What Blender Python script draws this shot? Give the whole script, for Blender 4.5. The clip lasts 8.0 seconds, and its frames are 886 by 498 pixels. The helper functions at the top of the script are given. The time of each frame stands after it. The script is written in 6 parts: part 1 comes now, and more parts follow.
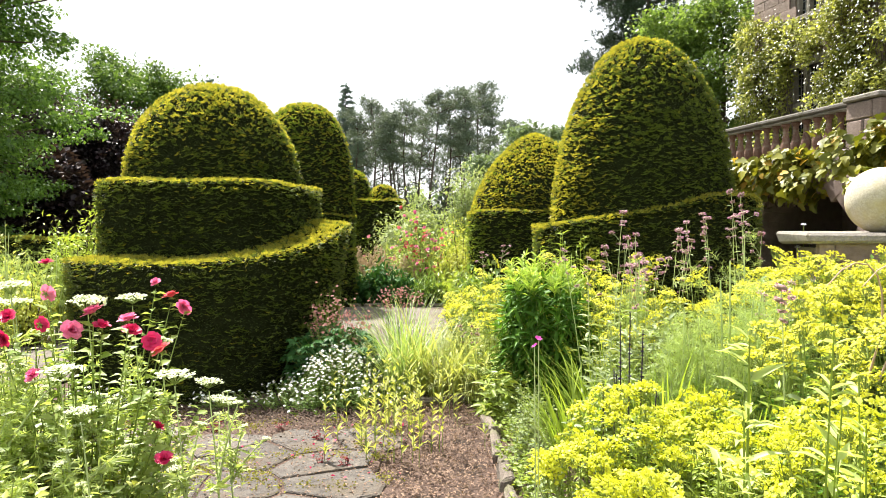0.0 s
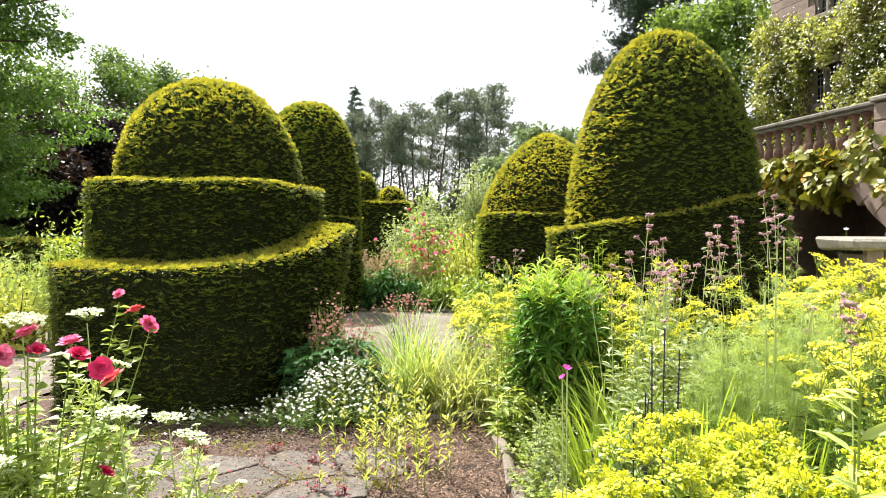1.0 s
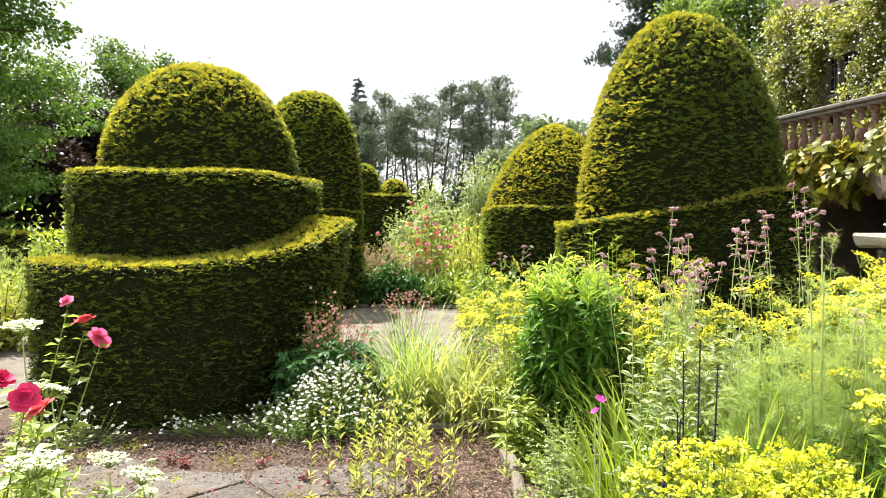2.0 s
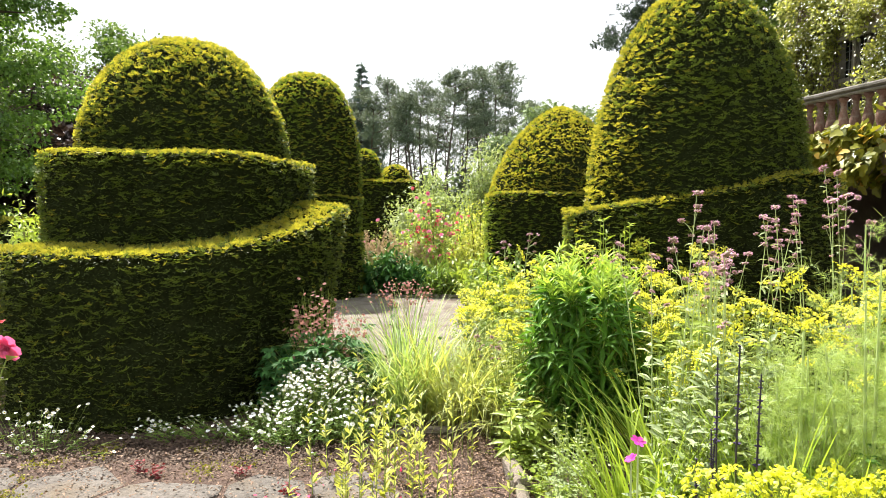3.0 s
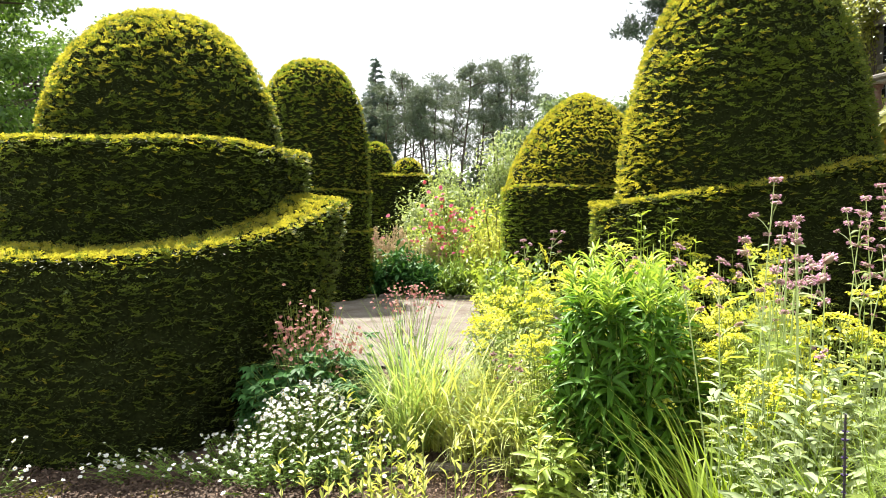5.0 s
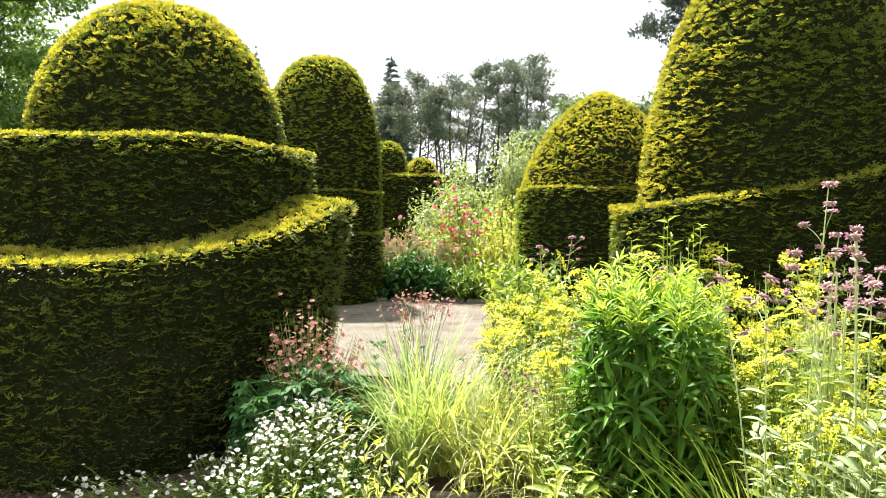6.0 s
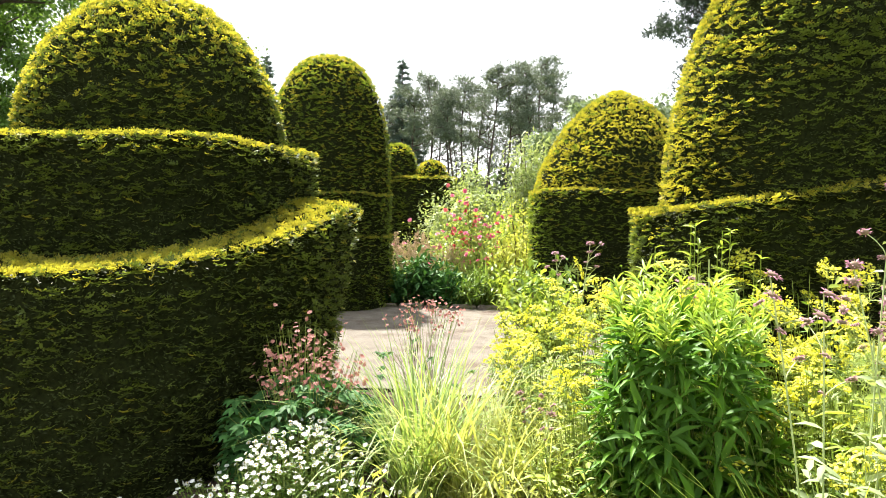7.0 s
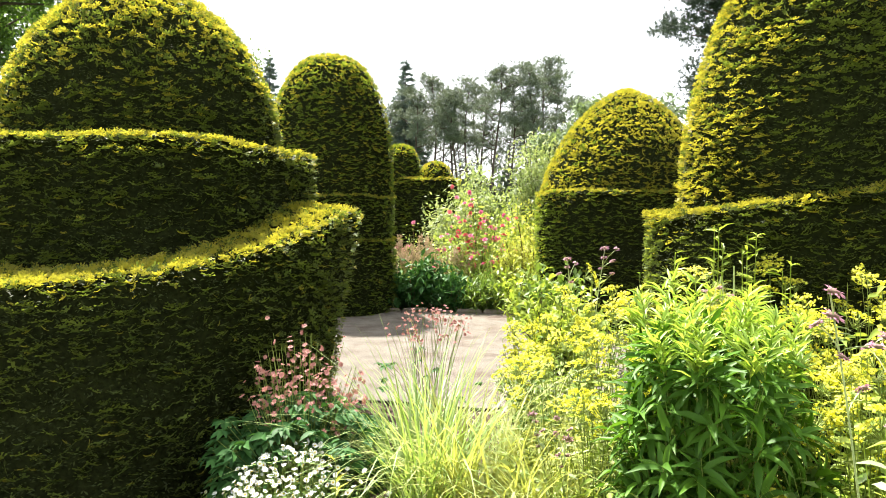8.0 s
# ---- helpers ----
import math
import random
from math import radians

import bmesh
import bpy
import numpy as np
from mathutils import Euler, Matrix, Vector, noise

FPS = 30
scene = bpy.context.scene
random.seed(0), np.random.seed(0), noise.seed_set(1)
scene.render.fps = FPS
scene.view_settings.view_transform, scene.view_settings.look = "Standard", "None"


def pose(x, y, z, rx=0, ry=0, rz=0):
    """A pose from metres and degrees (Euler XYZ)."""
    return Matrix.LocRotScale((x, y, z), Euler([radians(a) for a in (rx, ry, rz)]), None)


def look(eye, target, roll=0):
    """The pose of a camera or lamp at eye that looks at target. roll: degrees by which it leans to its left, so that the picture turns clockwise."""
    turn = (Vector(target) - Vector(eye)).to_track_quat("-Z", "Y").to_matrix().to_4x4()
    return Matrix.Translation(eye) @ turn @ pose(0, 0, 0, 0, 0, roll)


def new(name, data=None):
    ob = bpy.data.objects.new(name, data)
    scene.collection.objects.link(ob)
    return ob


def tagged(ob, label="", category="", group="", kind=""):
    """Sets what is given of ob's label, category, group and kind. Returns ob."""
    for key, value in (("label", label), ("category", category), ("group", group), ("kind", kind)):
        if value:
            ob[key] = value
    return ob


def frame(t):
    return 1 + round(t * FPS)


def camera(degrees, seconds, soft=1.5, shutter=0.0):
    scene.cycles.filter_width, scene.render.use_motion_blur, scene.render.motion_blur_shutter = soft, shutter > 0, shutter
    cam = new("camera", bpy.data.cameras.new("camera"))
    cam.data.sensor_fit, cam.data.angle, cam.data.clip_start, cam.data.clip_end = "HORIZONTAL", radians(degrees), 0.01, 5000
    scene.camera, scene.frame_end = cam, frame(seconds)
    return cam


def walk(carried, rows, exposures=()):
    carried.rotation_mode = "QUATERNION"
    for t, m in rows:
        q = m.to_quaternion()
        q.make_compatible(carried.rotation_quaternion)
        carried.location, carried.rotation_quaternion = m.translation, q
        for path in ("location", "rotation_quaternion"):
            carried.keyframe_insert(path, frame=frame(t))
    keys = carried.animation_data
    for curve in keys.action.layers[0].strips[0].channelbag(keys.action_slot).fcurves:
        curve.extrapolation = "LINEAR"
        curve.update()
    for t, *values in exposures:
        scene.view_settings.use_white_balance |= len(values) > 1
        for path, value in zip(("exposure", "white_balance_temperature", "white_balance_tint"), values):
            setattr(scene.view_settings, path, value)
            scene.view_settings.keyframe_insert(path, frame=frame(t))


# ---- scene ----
cam = camera(64.5, 8.0, soft=0.8)
PATH = [
    (0, (0.112, 0.064, 1.528), (0.071, 2.063, 1.486), 0.1),
    (0.5, (0.111, 0.287, 1.529), (0.057, 2.286, 1.49), 0.2),
    (1, (0.103, 0.526, 1.541), (0.037, 2.525, 1.506), 0.3),
    (1.5, (0.093, 0.752, 1.554), (0.019, 2.75, 1.516), 0.4),
    (1.7, (0.087, 0.83, 1.558), (0.012, 2.828, 1.514), 0.4),
    (2.8, (0.102, 1.319, 1.556), (0.018, 3.315, 1.473), 0.5),
    (3, (0.108, 1.413, 1.552), (0.021, 3.409, 1.461), 0.5),
    (3.5, (0.113, 1.637, 1.546), (0.016, 3.631, 1.437), 0.5),
    (4, (0.105, 1.857, 1.548), (0.001, 3.851, 1.43), 0.6),
    (4.5, (0.091, 2.052, 1.557), (-0.021, 4.045, 1.439), 0.7),
    (4.7, (0.098, 2.136, 1.547), (-0.021, 4.13, 1.436), 0.5),
    (5.8, (0.119, 2.545, 1.558), (-0.046, 4.536, 1.458), 0.7),
    (6, (0.117, 2.619, 1.575), (-0.056, 4.608, 1.471), 0.7),
    (6.5, (0.116, 2.793, 1.577), (-0.077, 4.781, 1.477), 0.8),
    (7, (0.106, 2.96, 1.585), (-0.1, 4.947, 1.488), 0.7),
    (7.5, (0.088, 3.12, 1.598), (-0.125, 5.106, 1.502), 0.6),
    (8, (0.071, 3.256, 1.606), (-0.147, 5.242, 1.512), 0.4),
]
walk(cam, [(t, look(eye, target, roll)) for t, eye, target, roll in PATH], exposures=[(0.0, 1.70), (3.5, 1.74), (6.0, 1.89), (8.0, 1.97)])

# ---------------------------------------------------------------- light
SUN_TURN, SUN_HEIGHT = -32.0, 59.0   # degrees from +y towards +x, and above the ground
world = bpy.data.worlds.new("hazy_sky")
scene.world = world
world.use_nodes = True
wn, wl = world.node_tree.nodes, world.node_tree.links
sky = wn.new("ShaderNodeTexSky")
sky.sky_type, sky.sun_disc = "NISHITA", False
sky.sun_elevation, sky.sun_rotation = radians(SUN_HEIGHT), radians(SUN_TURN)
sky.air_density, sky.dust_density, sky.ozone_density = 1.0, 4.0, 1.0
bright = wn.new("ShaderNodeMix")
bright.data_type, bright.blend_type = "RGBA", "MIX"
bright.inputs[0].default_value = 0.72
bright.inputs[7].default_value = (11.0, 11.2, 11.4, 1)     # thin bright cloud over the blue
wl.new(sky.outputs[0], bright.inputs[6])
wl.new(bright.outputs[2], wn["Background"].inputs[0])
wn["Background"].inputs[1].default_value = 0.048
sun = new("sun", bpy.data.lights.new("sun", "SUN"))
sun.data.energy, sun.data.angle, sun.data.color = 5.0, radians(2.5), (1.0, 0.95, 0.86)
a, e = radians(SUN_TURN), radians(SUN_HEIGHT)
sun.matrix_world = look((60 * math.sin(a) * math.cos(e), 60 * math.cos(a) * math.cos(e), 60 * math.sin(e)), (0, 0, 0))

# ---------------------------------------------------------------- mesh tools
rng = np.random.default_rng(7)


def unit(v):
    return v / np.maximum(np.linalg.norm(v, axis=-1, keepdims=True), 1e-9)


def mesh_np(name, soups, mats):
    """One mesh from (points, triangles) pairs, one pair to a material."""
    me = bpy.data.meshes.new(name)
    pts, tris, slots, n = [], [], [], 0
    for k, (v, f) in enumerate(soups):
        pts.append(v)
        tris.append(f + n)
        slots.append(np.full(len(f), k, dtype=np.int32))
        n += len(v)
    v, f, s = np.concatenate(pts), np.concatenate(tris), np.concatenate(slots)
    me.vertices.add(len(v))
    me.vertices.foreach_set("co", v.astype(np.float32).ravel())
    me.loops.add(f.size)
    me.loops.foreach_set("vertex_index", f.astype(np.int32).ravel())
    me.polygons.add(len(f))
    me.polygons.foreach_set("loop_start", np.arange(0, f.size, 3, dtype=np.int32))
    for m in mats:
        me.materials.append(m)
    me.polygons.foreach_set("material_index", s)
    me.update(calc_edges=True)
    return me


def join(*soups):
    pts, tris, n = [], [], 0
    for v, f in soups:
        pts.append(v)
        tris.append(f + n)
        n += len(v)
    return np.concatenate(pts), np.concatenate(tris)


def part_np(name, soup, mat, parent=None, label="", smooth=False):
    ob = new(name, mesh_np(name, [soup], [mat]))
    if smooth:
        ob.data.polygons.foreach_set("use_smooth", np.ones(len(ob.data.polygons), dtype=bool))
    ob.parent = parent
    return tagged(ob, label)


def part(name, bm, mat, parent=None, label="", smooth=False):
    me = bpy.data.meshes.new(name)
    bm.to_mesh(me)
    bm.free()
    me.materials.append(mat)
    if smooth:
        me.polygons.foreach_set("use_smooth", np.ones(len(me.polygons), dtype=bool))
    ob = new(name, me)
    ob.parent = parent
    return tagged(ob, label)


def thing(name, m, label, category, group="", kind=""):
    ob = new(name)
    ob.empty_display_size = 0.1
    ob.matrix_world = m
    return tagged(ob, label, category, group, kind)


def frames_from(d, roll=None):
    """Axes for things that point along d: sideways, along, normal."""
    d = unit(d)
    ref = unit(rng.normal(size=d.shape) * 0.35 + np.array([0, 0, 1.0])) if roll is None else roll
    x = unit(np.cross(d, ref))
    return x, d, np.cross(x, d)


def stamp(shape, pos, axes, size):
    """Copies of a small shape (points, triangles) at pos, turned to axes, scaled by size (n) or (n, 3)."""
    tv, tf = shape
    x, y, z = axes
    size = np.asarray(size, dtype=float)
    if size.ndim == 1:
        size = np.repeat(size[:, None], 3, 1)
    v = pos[:, None, :] + (tv[None, :, 0:1] * (x * size[:, 0:1])[:, None] + tv[None, :, 1:2] * (y * size[:, 1:2])[:, None]
                           + tv[None, :, 2:3] * (z * size[:, 2:3])[:, None])
    f = tf[None] + (np.arange(len(pos)) * len(tv))[:, None, None]
    return v.reshape(-1, 3), f.reshape(-1, 3)


def tubes(p, r, sides=4):
    """Tapered tubes along p (n, k, 3) with radii r (n, k)."""
    n, k, _ = p.shape
    d = unit(np.gradient(p, axis=1))
    ref = np.where(np.abs(d[..., 2:3]) > 0.9, np.array([1.0, 0.13, 0]), np.array([0, 0.1, 1.0]))
    x = unit(np.cross(d, ref))
    y = np.cross(d, x)
    t = np.arange(sides) * 2 * np.pi / sides
    ring = (p[:, :, None] + r[:, :, None, None] * (np.cos(t)[None, None, :, None] * x[:, :, None] + np.sin(t)[None, None, :, None] * y[:, :, None]))
    i = np.arange(k - 1)[:, None] * sides
    j = np.arange(sides)[None]
    q = np.stack([i + j, i + (j + 1) % sides, i + sides + (j + 1) % sides, i + sides + j], -1).reshape(-1, 4)
    f = np.concatenate([q[:, [0, 1, 2]], q[:, [0, 2, 3]]])
    f = f[None] + (np.arange(n) * k * sides)[:, None, None]
    return ring.reshape(-1, 3), f.reshape(-1, 3)


def ribbons(base, head, lean, length, width, droop, seg=5):
    """Grass blades: bent tapered strips with a slight fold. head: compass turn, lean: radians from upright, droop: further bend."""
    n = len(base)
    s = np.linspace(0, 1, seg + 1)[None]
    ang = lean[:, None] + droop[:, None] * s ** 1.6
    step = length[:, None] / seg
    dx = np.cumsum(np.sin(ang) * step, 1) - np.sin(ang[:, :1]) * step
    dz = np.cumsum(np.cos(ang) * step, 1) - np.cos(ang[:, :1]) * step
    h = np.stack([np.cos(head), np.sin(head), 0 * head], 1)
    side = np.stack([-np.sin(head), np.cos(head), 0 * head], 1)
    mid = base[:, None] + dx[..., None] * h[:, None] + dz[..., None] * np.array([0, 0, 1.0])
    w = (width[:, None] * (0.55 + 0.45 * np.sin(np.pi * np.minimum(s * 1.3, 1))) * (1 - s ** 3))[..., None] / 2
    v = np.stack([mid - w * side[:, None], mid + w * side[:, None]], 2).reshape(n, -1, 3)
    i = np.arange(seg)[:, None] * 2
    f = np.concatenate([i + np.array([[0, 1, 3]]), i + np.array([[0, 3, 2]])])
    f = f[None] + (np.arange(n) * (seg + 1) * 2)[:, None, None]
    return v.reshape(-1, 3), f.reshape(-1, 3)


def arcs(base, tip, sag=0.1, k=5):
    """Bent lines (n, k, 3) from base to tip that leave the ground steeply."""
    s = np.linspace(0, 1, k)[None, :, None]
    p = base[:, None] * (1 - s) + tip[:, None] * s
    p[..., :2] -= ((tip - base)[:, None, :2] * (s - s ** 2)) * sag * 4
    return p


def A(*rows):
    return np.array(rows, dtype=float)


def T(*rows):
    return np.array(rows, dtype=np.int64)


# small shapes: one long along +y, normal +z
LEAF = (A((0, 0, 0), (-.5, .42, .07), (0, .5, -.03), (.5, .42, .07), (0, 1, -.16)), T((0, 3, 2), (3, 4, 2), (4, 1, 2), (1, 0, 2)))
LEAF2 = (A((0, 0, 0), (-.5, .5, .06), (.5, .5, .06), (0, 1, -.1)), T((0, 2, 3), (0, 3, 1)))
LANCE = (A((0, 0, 0), (-.42, .25, .04), (.42, .25, .04), (0, .3, -.03), (-.36, .6, .0), (.36, .6, .0), (0, .62, -.07), (0, 1, -.26)),
         T((0, 2, 3), (0, 3, 1), (1, 3, 6), (1, 6, 4), (3, 2, 5), (3, 5, 6), (4, 6, 7), (6, 5, 7)))


def yew_clump(seed, shoots=6):
    """A flat spray of feathery yew shoots fanning from one twig: sideways x, outward y, upward z."""
    g = np.random.default_rng(seed)
    v, f = [np.zeros(3)], []
    for turn in np.linspace(-1.25, 1.25, shoots) + g.normal(0, 0.12, shoots):
        up = g.normal(0.12, 0.24)
        d = np.array([math.sin(turn) * math.cos(up), math.cos(turn) * math.cos(up), math.sin(up)])
        flat_side = unit(np.cross(d, np.array([0, 0, 1.0]) + g.normal(size=3) * 0.3))
        reach, at, n = g.uniform(0.65, 1.1), 0, 2
        for k in range(n):
            a = d * reach * (k + 1) / n + np.array([0, 0, -0.05 * ((k + 1) / n) ** 2])
            v.append(a)
            nxt = len(v) - 1
            wide = 0.20 * (1.1 - 0.3 * k)
            for sgn in (-1, 1):
                v.append(v[at] + flat_side * sgn * wide + d * 0.42 + g.normal(0, 0.02, 3))
                f.append((at, nxt, len(v) - 1) if sgn < 0 else (nxt, at, len(v) - 1))
            at = nxt
    return np.array(v), T(*f)


CLUMPS = [yew_clump(70 + k) for k in range(4)]


def spray(n, spread, thick, seed):
    """A soft tuft of hair-thin leaves."""
    g = np.random.default_rng(seed)
    v, f = [], []
    for k in range(n):
        o = np.array([0, g.uniform(0, 0.75), 0])
        d = unit(np.array([g.normal() * spread, g.uniform(0.2, 1.0), g.normal() * spread]))
        e = o + d * g.uniform(0.25, 0.5)
        w = unit(np.cross(d, g.normal(size=3))) * thick
        i = len(v)
        v += [o - w, o + w, e]
        f.append((i, i + 1, i + 2))
    return A(*v), T(*f)


HAIR = spray(30, 0.9, 0.0065, 3)
TUFT = spray(12, 0.8, 0.05, 5)


def disc(r, sides, dome, y0=0.0):
    v = [(0, 0, y0 + dome)] + [(r * math.cos(2 * math.pi * k / sides), r * math.sin(2 * math.pi * k / sides), y0) for k in range(sides)]
    return A(*v), T(*[(0, 1 + k, 1 + (k + 1) % sides) for k in range(sides)])


def ball(r, rings=6, sides=10, squash=1.0):
    v = [(0, 0, r * squash)]
    for i in range(1, rings):
        a = math.pi * i / rings
        v += [(r * math.sin(a) * math.cos(2 * math.pi * j / sides), r * math.sin(a) * math.sin(2 * math.pi * j / sides), r * squash * math.cos(a)) for j in range(sides)]
    v.append((0, 0, -r * squash))
    f = []
    for j in range(sides):
        f.append((0, 1 + j, 1 + (j + 1) % sides))
        for i in range(rings - 2):
            b = 1 + i * sides
            f += [(b + j, b + sides + j, b + sides + (j + 1) % sides), (b + j, b + sides + (j + 1) % sides, b + (j + 1) % sides)]
        b = 1 + (rings - 2) * sides
        f.append((len(v) - 1, b + (j + 1) % sides, b + j))
    return A(*v), T(*f)


def shift(soup, at, s=1.0):
    return soup[0] * s + np.array(at, dtype=float), soup[1]


def box_bm(size, at=(0, 0, 0), bevel=0.0, bm=None, jitter=0.0):
    bm = bm or bmesh.new()
    made = bmesh.ops.create_cube(bm, size=1.0)["verts"]
    for v in made:
        v.co = Vector((v.co.x * size[0] + at[0], v.co.y * size[1] + at[1], v.co.z * size[2] + at[2]))
        if jitter:
            v.co += Vector(rng.uniform(-jitter, jitter, 3))
    if bevel:
        edges = {e for v in made for e in v.link_edges}
        bmesh.ops.bevel(bm, geom=list(edges), offset=bevel, segments=1, affect="EDGES")
    return bm


def lathe_bm(profile, sides=12):
    """A turned shape from (radius, height) pairs."""
    bm = bmesh.new()
    rows = [[bm.verts.new((r * math.cos(2 * math.pi * k / sides), r * math.sin(2 * math.pi * k / sides), z)) for k in range(sides)] for r, z in profile]
    for lo, hi in zip(rows, rows[1:]):
        for k in range(sides):
            bm.faces.new((lo[k], lo[(k + 1) % sides], hi[(k + 1) % sides], hi[k]))
    bm.faces.new(rows[0][::-1])
    bm.faces.new(rows[-1])
    return bm


# ---------------------------------------------------------------- materials
def node_mat(name):
    m = bpy.data.materials.new(name)
    m.use_nodes = True
    return m, m.node_tree.nodes, m.node_tree.links, m.node_tree.nodes["Principled BSDF"]


def mix_rgb(nodes, links, fac, a, b, blend="MIX"):
    mx = nodes.new("ShaderNodeMix")
    mx.data_type, mx.blend_type = "RGBA", blend
    for sock, val in ((mx.inputs[0], fac), (mx.inputs[6], a), (mx.inputs[7], b)):
        if isinstance(val, (int, float)):
            sock.default_value = val
        elif isinstance(val, tuple):
            sock.default_value = (*val, 1)
        else:
            links.new(val, sock)
    return mx.outputs[2]


def noise_fac(nodes, links, scale, lo, hi, detail=4.0, coords="Object", rough=0.6):
    tc = nodes.new("ShaderNodeTexCoord")
    nz = nodes.new("ShaderNodeTexNoise")
    nz.inputs["Scale"].default_value, nz.inputs["Detail"].default_value, nz.inputs["Roughness"].default_value = scale, detail, rough
    links.new(tc.outputs[coords], nz.inputs["Vector"])
    mr = nodes.new("ShaderNodeMapRange")
    mr.inputs[1].default_value, mr.inputs[2].default_value = lo, hi
    links.new(nz.outputs["Fac"], mr.inputs[0])
    return mr.outputs[0]


def leaf_mat(name, dark, light, through_light=0.35, rough=0.5, patch=3.0, tips=None, per_object=False, gloss=0.35, glow=(1.15, 1.1, 0.55)):
    """Leaves: each its own tint between two greens, drifting in patches, letting some light through."""
    m, n, l, bsdf = node_mat(name)
    if per_object:
        rnd = n.new("ShaderNodeObjectInfo").outputs["Random"]
    else:
        rnd = n.new("ShaderNodeNewGeometry").outputs["Random Per Island"]
    col = mix_rgb(n, l, rnd, dark, light)
    drift = noise_fac(n, l, patch, 0.35, 0.65)
    half = tuple((a + b) / 2 for a, b in zip(dark, light))
    col = mix_rgb(n, l, 0.45, col, mix_rgb(n, l, drift, tuple(c * 0.75 for c in half), tuple(min(c * 1.3, 0.9) for c in half)))
    if tips:
        more = n.new("ShaderNodeMath")
        more.operation, more.inputs[1].default_value = "GREATER_THAN", 0.93
        l.new(rnd, more.inputs[0])
        col = mix_rgb(n, l, more.outputs[0], col, tips)
    l.new(col, bsdf.inputs["Base Color"])
    bsdf.inputs["Roughness"].default_value = rough
    bsdf.inputs["Specular IOR Level"].default_value = gloss
    if through_light:
        tr = n.new("ShaderNodeBsdfTranslucent")
        warm = mix_rgb(n, l, 1.0, col, glow, "MULTIPLY")
        l.new(warm, tr.inputs["Color"])
        mx = n.new("ShaderNodeMixShader")
        mx.inputs[0].default_value = through_light
        l.new(bsdf.outputs[0], mx.inputs[1])
        l.new(tr.outputs[0], mx.inputs[2])
        l.new(mx.outputs[0], n["Material Output"].inputs["Surface"])
    return m


def solid_mat(name, a, b, scale=8.0, rough=0.8, bump=0.3, fine=60.0, per_piece=0.0, c=None, c_scale=2.0, metal=0.0, dist=0.02, gloss=0.3):
    """Stone, soil, bark: two tones at one scale, fine grain at another, relief, and a third tone in stains."""
    m, n, l, bsdf = node_mat(name)
    col = mix_rgb(n, l, noise_fac(n, l, scale, 0.3, 0.7), a, b)
    grain = noise_fac(n, l, fine, 0.25, 0.75, 6.0)
    col = mix_rgb(n, l, 0.35, col, mix_rgb(n, l, grain, tuple(x * 0.5 for x in a), tuple(min(1, x * 1.5) for x in b)))
    if c:
        col = mix_rgb(n, l, noise_fac(n, l, c_scale, 0.5, 0.68), col, c)
    if per_piece:
        info = n.new("ShaderNodeObjectInfo")
        vary = n.new("ShaderNodeMapRange")
        vary.inputs[3].default_value, vary.inputs[4].default_value = 1 - per_piece, 1 + per_piece
        l.new(info.outputs["Random"], vary.inputs[0])
        hsv = n.new("ShaderNodeHueSaturation")
        l.new(vary.outputs[0], hsv.inputs["Value"])
        l.new(col, hsv.inputs["Color"])
        col = hsv.outputs[0]
    l.new(col, bsdf.inputs["Base Color"])
    bsdf.inputs["Roughness"].default_value, bsdf.inputs["Metallic"].default_value = rough, metal
    bsdf.inputs["Specular IOR Level"].default_value = gloss
    bp = n.new("ShaderNodeBump")
    bp.inputs["Strength"].default_value, bp.inputs["Distance"].default_value = bump, dist
    l.new(grain, bp.inputs["Height"])
    l.new(bp.outputs[0], bsdf.inputs["Normal"])
    return m

# twigs near black: the shade between the sprays is in the colour
YEW_CORE = solid_mat("shade_dark_yew_twigs", (0.008, 0.010, 0.004), (0.022, 0.027, 0.009), 40.0, 1.0, 0.5, 40.0, gloss=0.0)
YEW = leaf_mat("yew_needles", (0.027, 0.048, 0.015), (0.225, 0.290, 0.056), 0.48, 0.5, 4.0, gloss=0.22)
YEW_GREEN = leaf_mat("fresh_green_yew_needles", (0.042, 0.078, 0.016), (0.27, 0.36, 0.055), 0.52, 0.5, 4.0, gloss=0.22)
# darker copy of the yew needles, with their inner shade painted in
YEW_INNER = leaf_mat("shade_dark_yew_needles", (0.014, 0.022, 0.006), (0.060, 0.078, 0.014), 0.25, 0.5, 6.0, gloss=0.2)
# new growth colour; on the domes it also paints in the sunlit side
YEW_GOLD = leaf_mat("yew_new_growth_and_sunlit_gold", (0.21, 0.225, 0.030), (0.48, 0.435, 0.068), 0.56, 0.5, 3.0)
BARK = solid_mat("bark", (0.05, 0.04, 0.032), (0.12, 0.095, 0.075), 6.0, 0.9, 0.6, 30.0)
PINE_BARK = solid_mat("pine_bark", (0.05, 0.042, 0.038), (0.10, 0.08, 0.068), 2.0, 0.9, 0.4, 8.0)
# distance haze is mixed into the pine and spruce colours as pale grey
PINE_GREEN = leaf_mat("hazed_pine_needles", (0.080, 0.110, 0.090), (0.148, 0.182, 0.138), 0.25, 0.6, 0.3)
SPRUCE_GREEN = leaf_mat("hazed_spruce_needles", (0.075, 0.115, 0.11), (0.13, 0.18, 0.16), 0.25, 0.6, 0.3)
CEDAR_GREEN = leaf_mat("cedar_needles", (0.012, 0.026, 0.014), (0.045, 0.075, 0.040), 0.15, 0.6, 0.6)
LIME_GREEN = leaf_mat("lime_leaves", (0.015, 0.054, 0.012), (0.20, 0.335, 0.078), 0.46, 0.45, 0.6)
